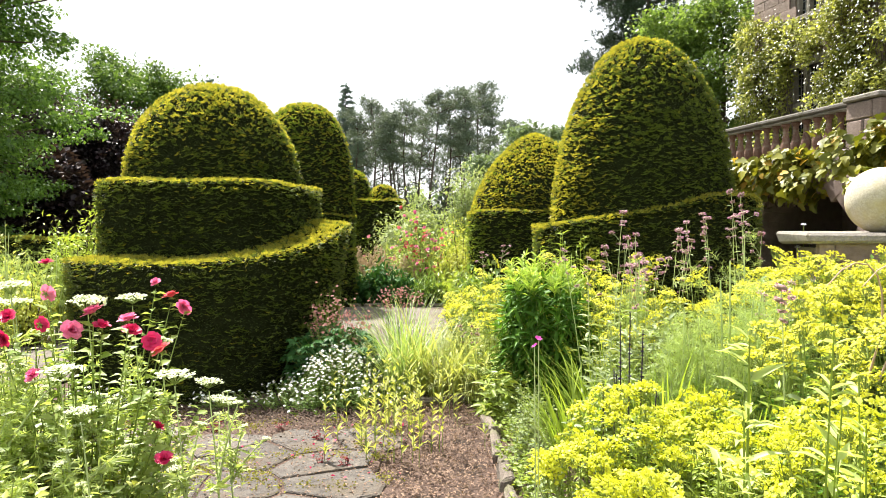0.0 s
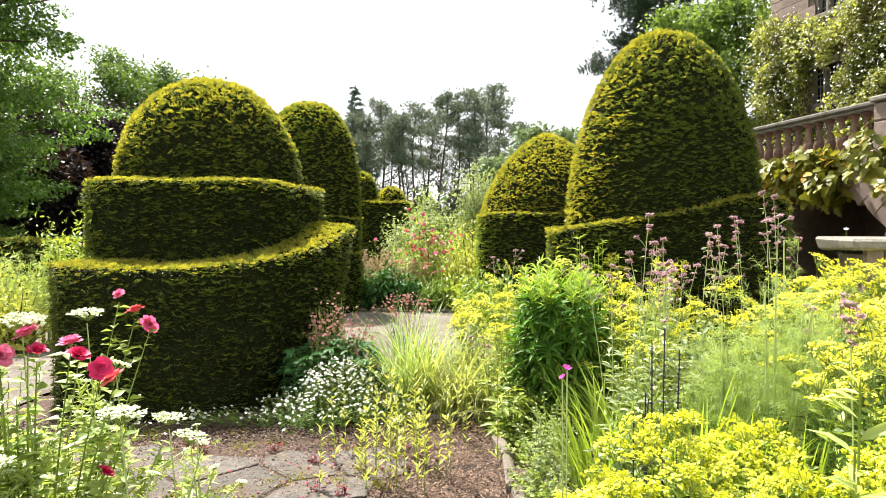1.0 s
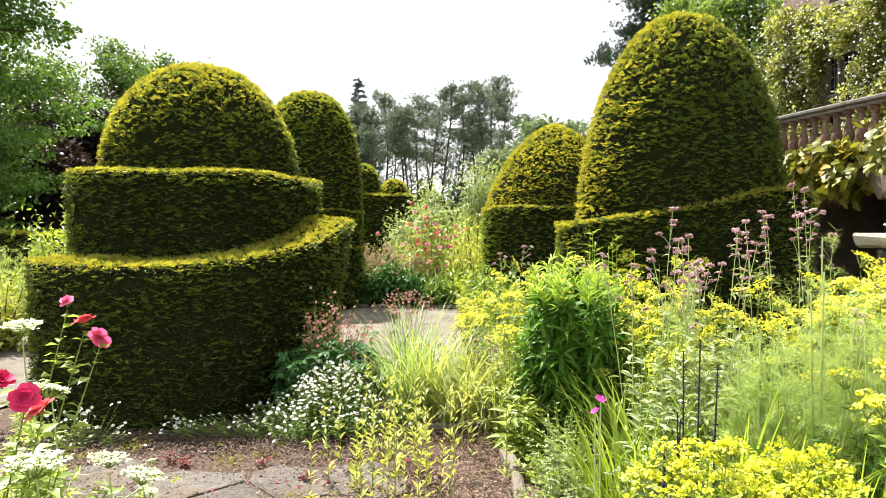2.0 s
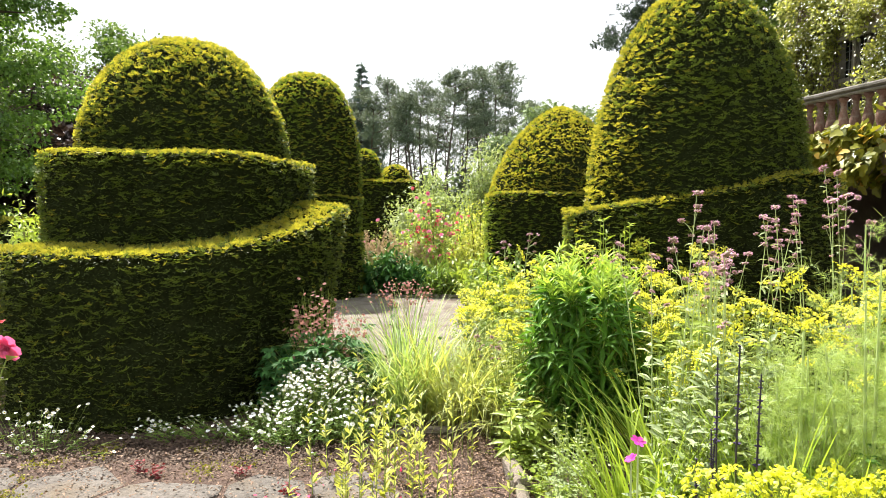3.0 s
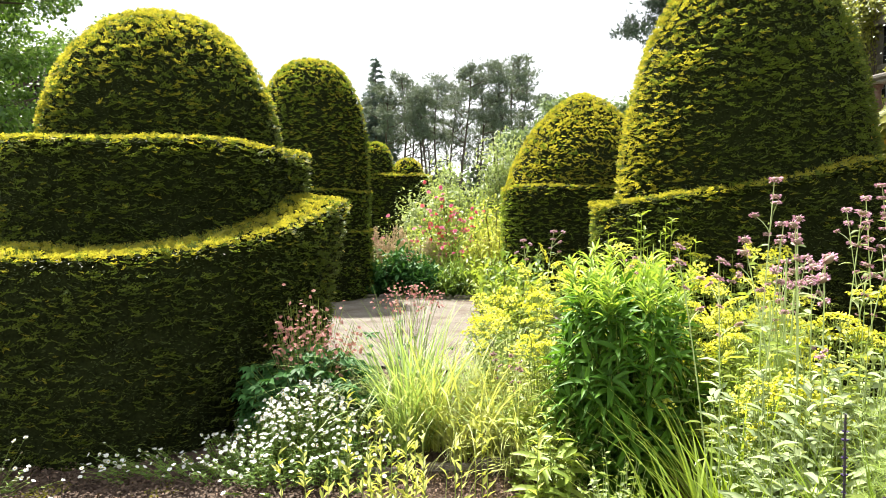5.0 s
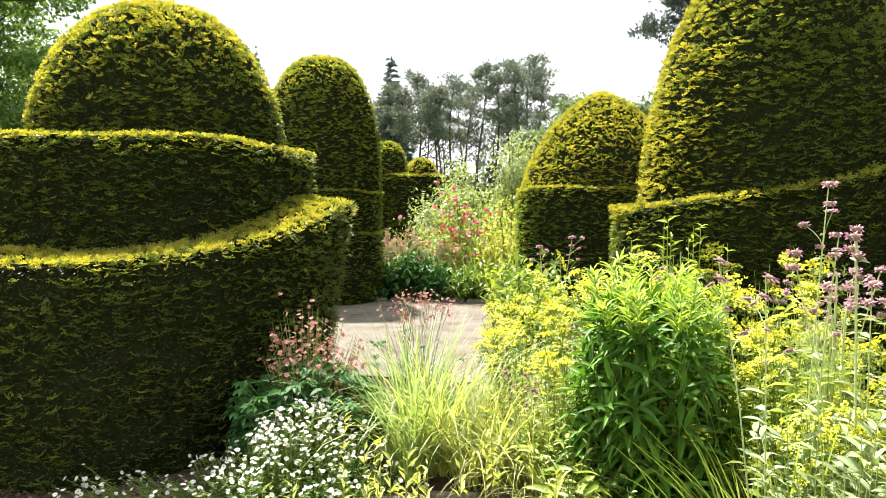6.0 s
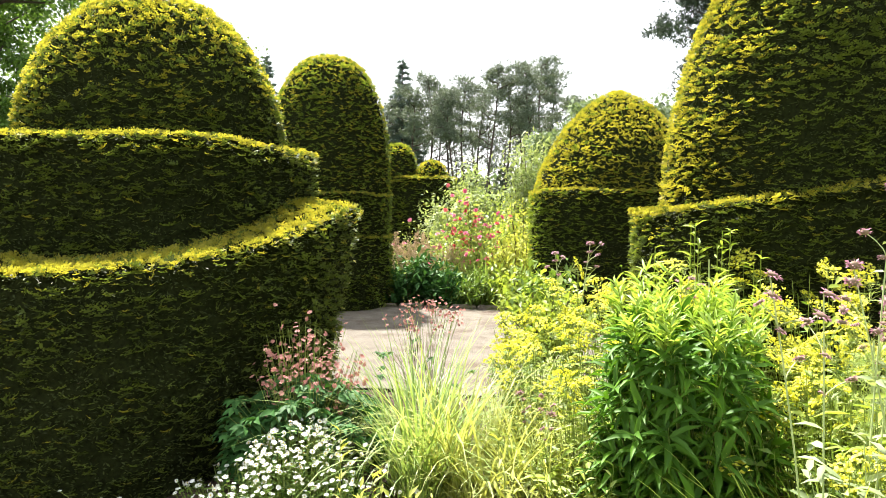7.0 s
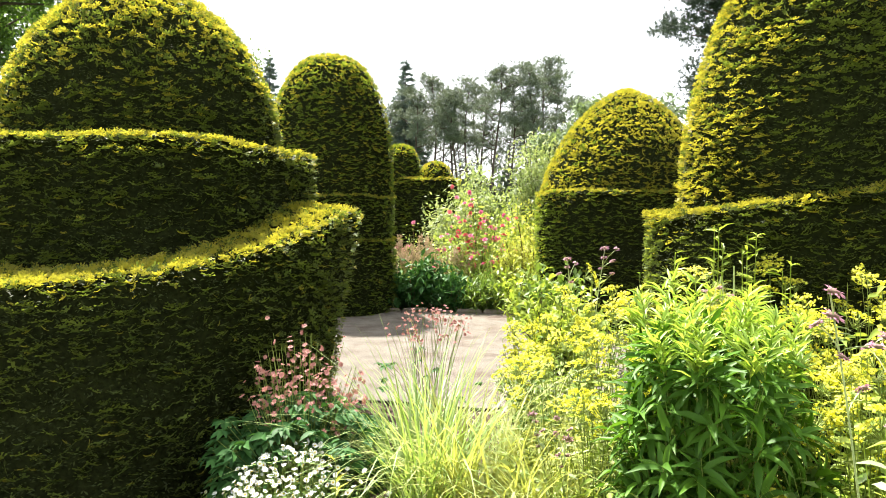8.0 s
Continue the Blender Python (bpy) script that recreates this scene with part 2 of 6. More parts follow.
OAK_GREEN = leaf_mat("oak_leaves", (0.040, 0.090, 0.020), (0.150, 0.235, 0.060), 0.42, 0.5, 0.35)
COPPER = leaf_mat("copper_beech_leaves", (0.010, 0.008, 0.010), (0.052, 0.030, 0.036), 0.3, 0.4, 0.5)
SHRUB_GREEN = leaf_mat("laurel_leaves", (0.022, 0.056, 0.012), (0.26, 0.38, 0.100), 0.48, 0.4, 0.9)
# paleness of distance is put into this leaf colour
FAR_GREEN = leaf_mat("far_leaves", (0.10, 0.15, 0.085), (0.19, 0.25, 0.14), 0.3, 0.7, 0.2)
SOIL = solid_mat("bark_mulch", (0.055, 0.034, 0.026), (0.165, 0.108, 0.085), 18.0, 0.95, 0.9, 90.0, c=(0.05, 0.034, 0.026), c_scale=3.0)
LAWN = solid_mat("meadow_grass", (0.06, 0.10, 0.025), (0.13, 0.17, 0.05), 1.2, 0.95, 0.6, 30.0)
GRAVEL = solid_mat("pale_gritty_path", (0.100, 0.086, 0.070), (0.215, 0.190, 0.158), 3.5, 0.95, 0.7, 70.0, c=(0.11, 0.08, 0.062), c_scale=2.2)
SLAB = solid_mat("grey_paving_stone", (0.050, 0.043, 0.038), (0.145, 0.128, 0.114), 9.0, 0.9, 0.7, 45.0, per_piece=0.22, c=(0.11, 0.085, 0.06), c_scale=2.4)
KERB = solid_mat("mossy_kerb_stone", (0.095, 0.076, 0.062), (0.215, 0.18, 0.15), 9.0, 0.9, 0.6, 70.0, per_piece=0.15, c=(0.09, 0.10, 0.03), c_scale=6.0)
SANDSTONE = solid_mat("red_sandstone", (0.145, 0.105, 0.088), (0.29, 0.225, 0.195), 3.0, 0.9, 0.4, 50.0, per_piece=0.2, c=(0.22, 0.17, 0.15), c_scale=1.7)
WEATHERED = solid_mat("weathered_coping_stone", (0.15, 0.13, 0.115), (0.30, 0.275, 0.24), 4.0, 0.9, 0.5, 60.0, c=(0.13, 0.12, 0.085), c_scale=3.0)
BALUSTER = solid_mat("pink_sandstone_baluster", (0.10, 0.050, 0.036), (0.21, 0.115, 0.082), 5.0, 0.85, 0.4, 60.0, per_piece=0.25, c=(0.24, 0.20, 0.15), c_scale=5.0)
RAIL = solid_mat("dark_weathered_rail", (0.085, 0.077, 0.068), (0.19, 0.172, 0.15), 4.0, 0.9, 0.5, 60.0, c=(0.07, 0.065, 0.045), c_scale=3.0)
MORTAR = solid_mat("mortar", (0.12, 0.095, 0.08), (0.21, 0.175, 0.15), 6.0, 0.95, 0.5, 60.0)
BALLSTONE = solid_mat("lichened_pale_stone", (0.34, 0.31, 0.235), (0.50, 0.46, 0.37), 4.0, 0.85, 0.08, 70.0, c=(0.36, 0.30, 0.14), c_scale=2.6)
SLATE = solid_mat("roof_slate", (0.10, 0.10, 0.11), (0.17, 0.17, 0.18), 3.0, 0.7, 0.4, 30.0)
LEAD = solid_mat("lead_strip", (0.18, 0.18, 0.19), (0.26, 0.26, 0.27), 8.0, 0.5, 0.1, 60.0)
gm, gn, gl, gb = node_mat("window_glass")
gb.inputs["Base Color"].default_value, gb.inputs["Roughness"].default_value = (0.02, 0.025, 0.03, 1), 0.06
gb.inputs["Specular IOR Level"].default_value = 0.8
GLASS = gm

# ---------------------------------------------------------------- ground
def sheet(name, x0, x1, y0, y1, step, z, mat, label, category, relief=0.0, edge=0.0):
    nx, ny = max(2, int((x1 - x0) / step) + 1), max(2, int((y1 - y0) / step) + 1)
    gx, gy = np.meshgrid(np.linspace(x0, x1, nx), np.linspace(y0, y1, ny))
    if edge:
        gx[:, 0] += rng.normal(0, edge, ny)
        gx[:, -1] += rng.normal(0, edge, ny)
        gy[0] += rng.normal(0, edge, nx)
        gy[-1] += rng.normal(0, edge, nx)
    gz = np.full_like(gx, z)
    if relief:
        gz[1:-1, 1:-1] += np.abs(rng.normal(0, relief, (ny - 2, nx - 2)))
    v = np.stack([gx, gy, gz], -1).reshape(-1, 3)
    i = (np.arange(ny - 1)[:, None] * nx + np.arange(nx - 1)[None]).ravel()
    f = np.concatenate([np.stack([i, i + 1, i + nx + 1], 1), np.stack([i, i + nx + 1, i + nx], 1)])
    return tagged(part_np(name, (v, f), mat, smooth=True), label, category, kind="structure")


sheet("ground", -700, 700, -300, 900, 100, -0.03, LAWN, "green meadow ground reaching to the horizon", "ground")
sheet("garden_soil", -9, 6.4, -4, 23, 0.17, -0.02, SOIL, "brown bark mulch and soil of the garden beds", "soil", relief=0.010)
sheet("path", -8.5, 1.6, 9.1, 14.75, 0.25, 0.014, GRAVEL, "pale gritty stone path crossing between yew hedges", "path", relief=0.003, edge=0.05)
sheet("side_path", -8.5, -3.95, 3.0, 9.1, 0.25, 0.012, GRAVEL, "pale gritty path beside the yew hedge", "path", relief=0.003, edge=0.04)
sheet("terrace", 7.75, 16, 9.0, 60, 3.0, 2.98, GRAVEL, "raised stone terrace floor before the house", "terrace")


# ---------------------------------------------------------------- clipped yew
def skin(fn, nu, nv, density, lift=0.0):
    """Random places, normals and the share of the height on a surface fn(u, v), evenly by area."""
    u, v = np.meshgrid(np.linspace(0, 2 * np.pi, nu + 1), np.linspace(0, 1, nv + 1), indexing="ij")
    p = fn(u, v)
    area = np.linalg.norm(np.cross(p[1:, :-1] - p[:-1, :-1], p[:-1, 1:] - p[:-1, :-1]), axis=-1)
    n = int(area.sum() * density)
    cell = rng.choice(area.size, n, p=area.ravel() / area.sum())
    cu, cv = np.unravel_index(cell, area.shape)
    uu = (cu + rng.random(n)) * 2 * np.pi / nu
    vv = (cv + rng.random(n)) / nv
    q = fn(uu, vv)
    e = 1e-3
    nrm = unit(np.cross(fn(uu + e, vv) - q, fn(uu, np.minimum(vv + e, 1)) - fn(uu, np.maximum(vv - e, 0))))
    return q, nrm, uu, vv


def hull(fn, nu, nv, inset, rough):
    u, v = np.meshgrid(np.linspace(0, 2 * np.pi, nu, endpoint=False), np.linspace(0, 1, nv), indexing="ij")
    p = fn(u, v)
    e = 1e-3
    nrm = unit(np.cross(fn(u + e, v) - p, fn(u, np.minimum(v + e, 1)) - fn(u, np.maximum(v - e, 0))))
    p = p - nrm * (inset + rng.random(u.shape)[..., None] * rough)
    i, j = np.meshgrid(np.arange(nu), np.arange(nv - 1), indexing="ij")
    a, b = i * nv + j, ((i + 1) % nu) * nv + j
    q = np.stack([a, b, b + 1, a + 1], -1).reshape(-1, 4)
    return p.reshape(-1, 3), np.concatenate([q[:, [0, 1, 2]], q[:, [0, 2, 3]]])


def yew_part(name, fn, parent, density, size, gold, label, skin_mat):
    """One clipped form of yew: twiggy inside and inner needles darkened as gap shade, a skin of shoot sprays in
    shelves, and pale new growth and sunlit tone where gold(q, n, v) is high.
    """
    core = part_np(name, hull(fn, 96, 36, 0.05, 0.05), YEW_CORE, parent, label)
    mid = fn(np.linspace(0, 6.28, 40), np.full(40, 0.3)).mean(0)

    def sprays(q, n, small=1.0, out=0.0):
        """Sprays that lie level on the flanks and stand up on the tops."""
        k = len(q)
        flank = np.clip(1.3 - np.abs(n[:, 2:]) * 1.3, 0, 1)
        d = unit(n * rng.uniform(0.55, 1.0, (k, 1)) + np.array([0, 0, 0.30]) * flank + rng.normal(size=n.shape) * 0.20)
        roll = unit(np.array([0, 0, 1.0]) * flank + n * 0.35 * flank + rng.normal(size=n.shape) * (0.22 + 0.9 * (1 - flank)))
        p = q + n * (rng.uniform(-0.052, -0.018, (k, 1)) + out)
        axes, big, kind = frames_from(d, roll), size * small * rng.uniform(0.6, 1.2, k), rng.integers(0, 4, k)
        return join(*[stamp(CLUMPS[c], p[kind == c], [a[kind == c] for a in axes], big[kind == c]) for c in range(4)])

    def places(per_area):
        """Evenly spread, thinner on the side away from the paths, with dark hollows between."""
        q, n, u, v = skin(fn, 160, 60, per_area)
        keep = (q[:, 1] < mid[1] + 0.55) | (rng.random(len(q)) < 0.14)
        x, y, z = q.T
        thin = np.sin(5.1 * x + 3.0 * z + 2 * np.sin(3.3 * y)) + np.sin(6.3 * y - 4.0 * x + 9.0 * z) + 1.1 * np.sin(31 * z + 3 * np.sin(9 * x + 5 * y) + 5 * y) * np.sin(14 * x + 13 * y + 6 * z)
        keep &= (rng.random(len(q)) < 0.98 + 0.26 * thin) | (n[:, 2] > 0.6)
        return q[keep], n[keep], v[keep]

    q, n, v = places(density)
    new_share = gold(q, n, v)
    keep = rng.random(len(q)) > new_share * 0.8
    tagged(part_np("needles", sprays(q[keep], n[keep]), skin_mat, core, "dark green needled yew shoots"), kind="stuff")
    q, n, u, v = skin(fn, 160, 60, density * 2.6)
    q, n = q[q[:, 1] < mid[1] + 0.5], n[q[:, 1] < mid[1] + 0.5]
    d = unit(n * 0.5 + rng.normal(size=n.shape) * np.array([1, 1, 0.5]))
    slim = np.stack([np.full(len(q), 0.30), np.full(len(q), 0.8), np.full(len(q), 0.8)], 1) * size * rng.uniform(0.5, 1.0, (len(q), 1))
    tagged(part_np("inner_needles", stamp(LEAF2, q - n * 0.05, frames_from(d, unit(n + np.array([0, 0, 0.8]))), slim), YEW_INNER, core, "inner needles coloured dark for the shade of the gaps"), kind="stuff")
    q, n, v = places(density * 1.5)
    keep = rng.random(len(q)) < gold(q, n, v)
    tagged(part_np("new_growth", sprays(q[keep], n[keep], 0.75, 0.012), YEW_GOLD, core, "yellow-green new growth on edges, also gilding sun-facing sides as lit"), kind="stuff")
    return core


def super_ring(u, k):
    c, s = np.cos(u), np.sin(u)
    r = (np.abs(c) ** k + np.abs(s) ** k) ** (-1 / k)
    return r * c, r * s


def tier(cx, cy, rx, ry, z0, ztop, k=2.4, under=0.0, front=1.0, inner=0.55):
    """A drum of hedge: rx, ry plan radii, ztop(u) its top height, under: how far the foot draws in (front: its share on the side of the viewer), inner: radius share where the top ends."""
    def fn(u, v):
        x, y = super_ring(u, k)
        side = np.clip(v / 0.72, 0, 1)
        top = np.clip((v - 0.72) / 0.28, 0, 1)
        close = 1 - top * (1 - inner)
        foot = under * (1 - side) ** 1.2
        z = z0 + (ztop(u) - z0) * side + 0.04 * np.sin(top * np.pi * 0.5)
        wob = 1 + 0.012 * np.sin(3 * u + 1.3) + 0.008 * np.sin(7 * u + z * 3)
        deep = np.where(y < 0, 1 - foot * front, 1 - foot)
        return np.stack([cx + rx * x * (1 - foot) * close * wob, cy + ry * y * deep * close * wob, z + 0.012 * np.sin(5 * u)], -1)
    return fn


def dome(cx, cy, r, z0, z1, full=2.2, foot=0.97, belly=0.0, rx=1.0, peak=0.0):
    """A domed top: full sets how square its shoulders are, foot the radius share at its base, peak sharpens the tip."""
    def fn(u, v):
        a = v * np.pi / 2
        c, s = np.cos(a), np.sin(a)
        n = (np.abs(c) ** full + np.abs(s) ** full) ** (-1 / full)
        rad, h = c * n, s * n
        rad = rad * (foot + (1 - foot) * np.minimum(1, h * 3)) + belly * np.sin(np.clip(h, 0, 1) * np.pi)
        rad = rad * (1 - peak * h ** 2)
        wob = 1 + 0.014 * np.sin(2 * u + 0.7) + 0.01 * np.sin(5 * u + 4 * h)
        return np.stack([cx + r * rx * rad * wob * np.cos(u), cy + r * rad * wob * np.sin(u), z0 + (z1 - z0) * h], -1)
    return fn


def flat(z):
    return lambda u: np.full_like(u, z)


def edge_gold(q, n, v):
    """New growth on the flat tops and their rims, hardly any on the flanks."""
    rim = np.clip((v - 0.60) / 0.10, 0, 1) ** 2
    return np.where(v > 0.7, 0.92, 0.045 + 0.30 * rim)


def dome_sunlit_gold(top, sunny, base=0.02, power=1.5):
    """New growth, set denser on the crown and sun-facing flank to put sunlight into the colour."""
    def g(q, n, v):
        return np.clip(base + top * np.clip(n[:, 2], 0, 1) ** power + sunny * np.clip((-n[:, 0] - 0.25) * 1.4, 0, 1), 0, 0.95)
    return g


def topiary(at, label, forms, density, size, skin_mat=YEW):
    ob = thing("yew_topiary", Matrix.Translation(at), label, "topiary", "clipped yew topiary")
    for name, fn, gold, lab in forms:
        made = yew_part(name, fn, ob, density, size, gold, lab, skin_mat)
        made.matrix_parent_inverse = Matrix.Translation(at).inverted()
    return ob


def swoop(lo, hi, at, width):
    return lambda u: lo + (hi - lo) * np.exp(-((np.angle(np.exp(1j * (u - at)))) / width) ** 2)


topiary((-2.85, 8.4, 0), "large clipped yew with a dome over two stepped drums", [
    ("dome", dome(-2.79, 8.40, 1.02, 1.92, 3.30, 2.15, 0.98), dome_sunlit_gold(1.0, 0.8, 0.10), "rounded dome of clipped yew"),
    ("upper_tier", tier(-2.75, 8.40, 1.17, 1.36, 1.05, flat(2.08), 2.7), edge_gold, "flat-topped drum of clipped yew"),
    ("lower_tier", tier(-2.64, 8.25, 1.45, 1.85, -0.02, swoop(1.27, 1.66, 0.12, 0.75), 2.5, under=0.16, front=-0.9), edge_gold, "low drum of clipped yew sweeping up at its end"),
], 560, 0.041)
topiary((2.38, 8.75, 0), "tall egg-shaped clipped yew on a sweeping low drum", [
    ("dome", dome(2.36, 8.72, 1.11, 1.55, 3.92, 2.0, 0.99, 0.0), dome_sunlit_gold(1.0, 0.8, 0.0, 2.6), "tall egg-shaped dome of clipped yew"),
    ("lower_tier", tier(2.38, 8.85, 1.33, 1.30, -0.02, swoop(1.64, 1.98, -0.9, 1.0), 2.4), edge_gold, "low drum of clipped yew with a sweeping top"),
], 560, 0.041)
topiary((-3.1, 14.9, 0), "bullet-shaped clipped yew on two low drums", [
    ("dome", dome(-3.12, 14.9, 1.05, 1.75, 4.28, 2.6, 0.98), dome_sunlit_gold(0.6, 0.3, 0.22), "tall bullet-shaped dome of clipped yew"),
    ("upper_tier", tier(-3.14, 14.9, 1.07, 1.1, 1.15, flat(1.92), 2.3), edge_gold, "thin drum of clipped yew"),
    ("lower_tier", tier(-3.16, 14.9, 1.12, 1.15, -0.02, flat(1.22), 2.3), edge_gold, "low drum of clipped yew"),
], 330, 0.053, YEW_GREEN)
topiary((1.72, 14.5, 0), "broad domed yew on a flat-topped drum", [
    ("dome", dome(1.70, 14.5, 1.34, 1.85, 3.60, 1.55, 0.99), dome_sunlit_gold(0.3, 0.3, 0.88), "golden dome of clipped yew"),
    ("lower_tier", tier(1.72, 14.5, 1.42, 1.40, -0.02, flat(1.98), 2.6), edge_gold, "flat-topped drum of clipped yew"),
], 330, 0.053, YEW_GREEN)
topiary((-3.3, 22.6, 0), "distant bullet-shaped clipped yew", [
    ("dome", dome(-3.25, 22.6, 0.62, 2.3, 3.58, 2.4, 0.98), dome_sunlit_gold(0.5, 0.4, 0.15), "rounded dome of clipped yew"),
    ("lower_tier", tier(-3.3, 22.6, 0.8, 0.8, -0.02, flat(2.5), 2.4), edge_gold, "drum of clipped yew"),
], 190, 0.075, YEW_GREEN)
topiary((-2.2, 22.4, 0), "distant square hedge with a clipped ball on top", [
    ("dome", dome(-2.25, 22.4, 0.48, 2.55, 3.10, 2.0, 0.98), dome_sunlit_gold(0.8, 0.5, 0.5), "golden ball of clipped yew"),
    ("lower_tier", tier(-2.45, 22.6, 0.85, 0.8, -0.02, flat(2.60), 4.0), edge_gold, "flat-topped block of clipped yew"),
], 190, 0.075, YEW_GREEN)
topiary((-8.9, 16.5, 0), "low clipped hedge beside the path", [
    ("lower_tier", tier(-9.2, 16.5, 1.6, 0.7, -0.02, flat(1.40), 4.0), edge_gold, "flat-topped low yew hedge"),
], 90, 0.11)


# ---------------------------------------------------------------- trees
def crown_part(soup, mat, parent):
    return tagged(part_np("crown", soup, mat, parent), kind="stuff")


def limbs(base, height, spread, n, seed, lo=0.3, rise=0.5):
    """Limb lines from a trunk: (n, 5, 3) points."""
    g = np.random.default_rng(seed)
    h = np.sort(g.uniform(lo, 0.95, n)) * height
    a = np.arange(n) * 2.4 + g.uniform(0, 0.8, n)
    reach = spread * np.sqrt(np.clip(1 - ((h / height - 0.5) / 0.62) ** 2, 0.05, 1)) * g.uniform(0.6, 1.0, n)
    s = np.linspace(0, 1, 5)[None]
    x = np.cos(a)[:, None] * reach[:, None] * s
    y = np.sin(a)[:, None] * reach[:, None] * s
    z = h[:, None] + rise * reach[:, None] * (s - 0.35 * s ** 2)
    p = np.stack([x, y, z], -1)
    p[:, 1:] += g.normal(0, 0.04 * spread, p[:, 1:].shape)
    return p + np.array(base, dtype=float)


def broadleaf(at, height, spread, leaves, leaf, mat, label, seed, n_limbs=22, lo=0.2, name="tree", clump=0.9, flatten=0.55, droop=0.25, side=None, shape=LEAF2, per=9):
    """A tree: tapered trunk, limbs, and leaf clumps along the limbs with gaps between; side: the compass side that is leafed most fully."""
    g = np.random.default_rng(seed)
    ob = thing(name, Matrix.Translation(at), label, "tree")
    k = np.linspace(0, 1, 7)
    trunk = np.stack([0.02 * height * np.sin(k * 3 + seed), 0.02 * height * np.sin(k * 4 + seed * 2), k * height * 0.92], -1)[None]
    r0 = 0.022 * height
    lim = limbs((0, 0, 0), height, spread, n_limbs, seed, lo)
    part_np("trunk", join(tubes(trunk, (r0 * (1 - 0.85 * k))[None], 8), tubes(lim[:, :4], np.linspace(r0 * 0.26, r0 * 0.06, 4)[None].repeat(n_limbs, 0), 5)), BARK, ob, smooth=True)
    t = g.uniform(0.3, 1.05, n_limbs * per)
    idx = np.repeat(np.arange(n_limbs), per)
    seg = np.clip(t * 4, 0, 3.99)
    i0 = seg.astype(int)
    c = lim[idx, i0] + (lim[idx, i0 + 1] - lim[idx, i0]) * (seg - i0)[:, None] + g.normal(0, 0.09 * spread, (len(t), 3))
    share = np.ones(len(c))
    if side:
        share = np.where(c[:, :2] @ np.array(side) > -0.1 * spread, 1.0, 0.35)
    which = g.choice(len(c), leaves, p=share / share.sum())
    off = unit(g.normal(size=(leaves, 3))) * (g.random((leaves, 1)) ** 0.45) * clump * g.uniform(0.6, 1.3, (len(c), 1))[which]
    off[:, 2] *= flatten
    pos = c[which] + off
    d = unit(off * 0.6 + g.normal(size=off.shape) * 0.5 + np.array([0, 0, -droop]))
    crown_part(stamp(shape, pos, frames_from(d), np.stack([np.full(leaves, leaf * 0.75), np.full(leaves, leaf), np.full(leaves, leaf)], 1) * g.uniform(0.6, 1.3, (leaves, 1))), mat, ob)
    return ob


def pine(at, height, label, seed, bare=0.5, spread=2.6, tufts=900, mat=None, size=0.75, bend=0.03, n=15):
    """A tall pine: bare leaning trunk, kinked limbs, flat clouds of needle tufts."""
    g = np.random.default_rng(seed)
    ob = thing("pine_tree", Matrix.Translation(at), label, "tree", "distant pines")
    k = np.linspace(0, 1, 8)
    trunk = np.stack([bend * height * np.sin(k * 4 + seed), bend * height * np.cos(k * 3 + seed) - bend * height, k * height * 0.96], -1)[None]
    h = np.linspace(bare * 0.72, 0.97, n) * height
    a = g.uniform(0, 6.28, n)
    reach = spread * g.uniform(0.35, 1.0, n) * np.where(h < bare * height, 0.7, 1.0) * np.clip((1.12 - h / height) * 4, 0.35, 1)
    s = np.linspace(0, 1, 5)[None]
    base = np.stack([np.interp(h / height / 0.96, k, trunk[0, :, i]) for i in range(3)], 1)
    lim = base[:, None] + np.stack([np.cos(a)[:, None] * reach[:, None] * s, np.sin(a)[:, None] * reach[:, None] * s, reach[:, None] * (0.55 * s ** 1.5)], -1)
    lim[:, 1:] += g.normal(0, 0.12, lim[:, 1:].shape)
    part_np("trunk", join(tubes(trunk, (0.0105 * height * (1 - 0.75 * k))[None], 7), tubes(lim, np.linspace(0.075, 0.02, 5)[None].repeat(n, 0), 4)), PINE_BARK, ob)
    good = np.where(h > bare * height)[0]
    c = np.concatenate([lim[good, 4], lim[good, 3], lim[good, 2] + np.array([0, 0, 0.3]), trunk[0, -2:]])
    which = g.integers(0, len(c), tufts)
    off = unit(g.normal(size=(tufts, 3))) * g.random((tufts, 1)) ** 0.5 * np.array([1.3, 1.3, 0.6]) * g.uniform(0.55, 1.15, (len(c), 1))[which]
    d = unit(off + np.array([0, 0, 0.5]))
    crown_part(stamp(TUFT, c[which] + off, frames_from(d), size * g.uniform(0.6, 1.1, tufts)), mat or PINE_GREEN, ob)
    return ob


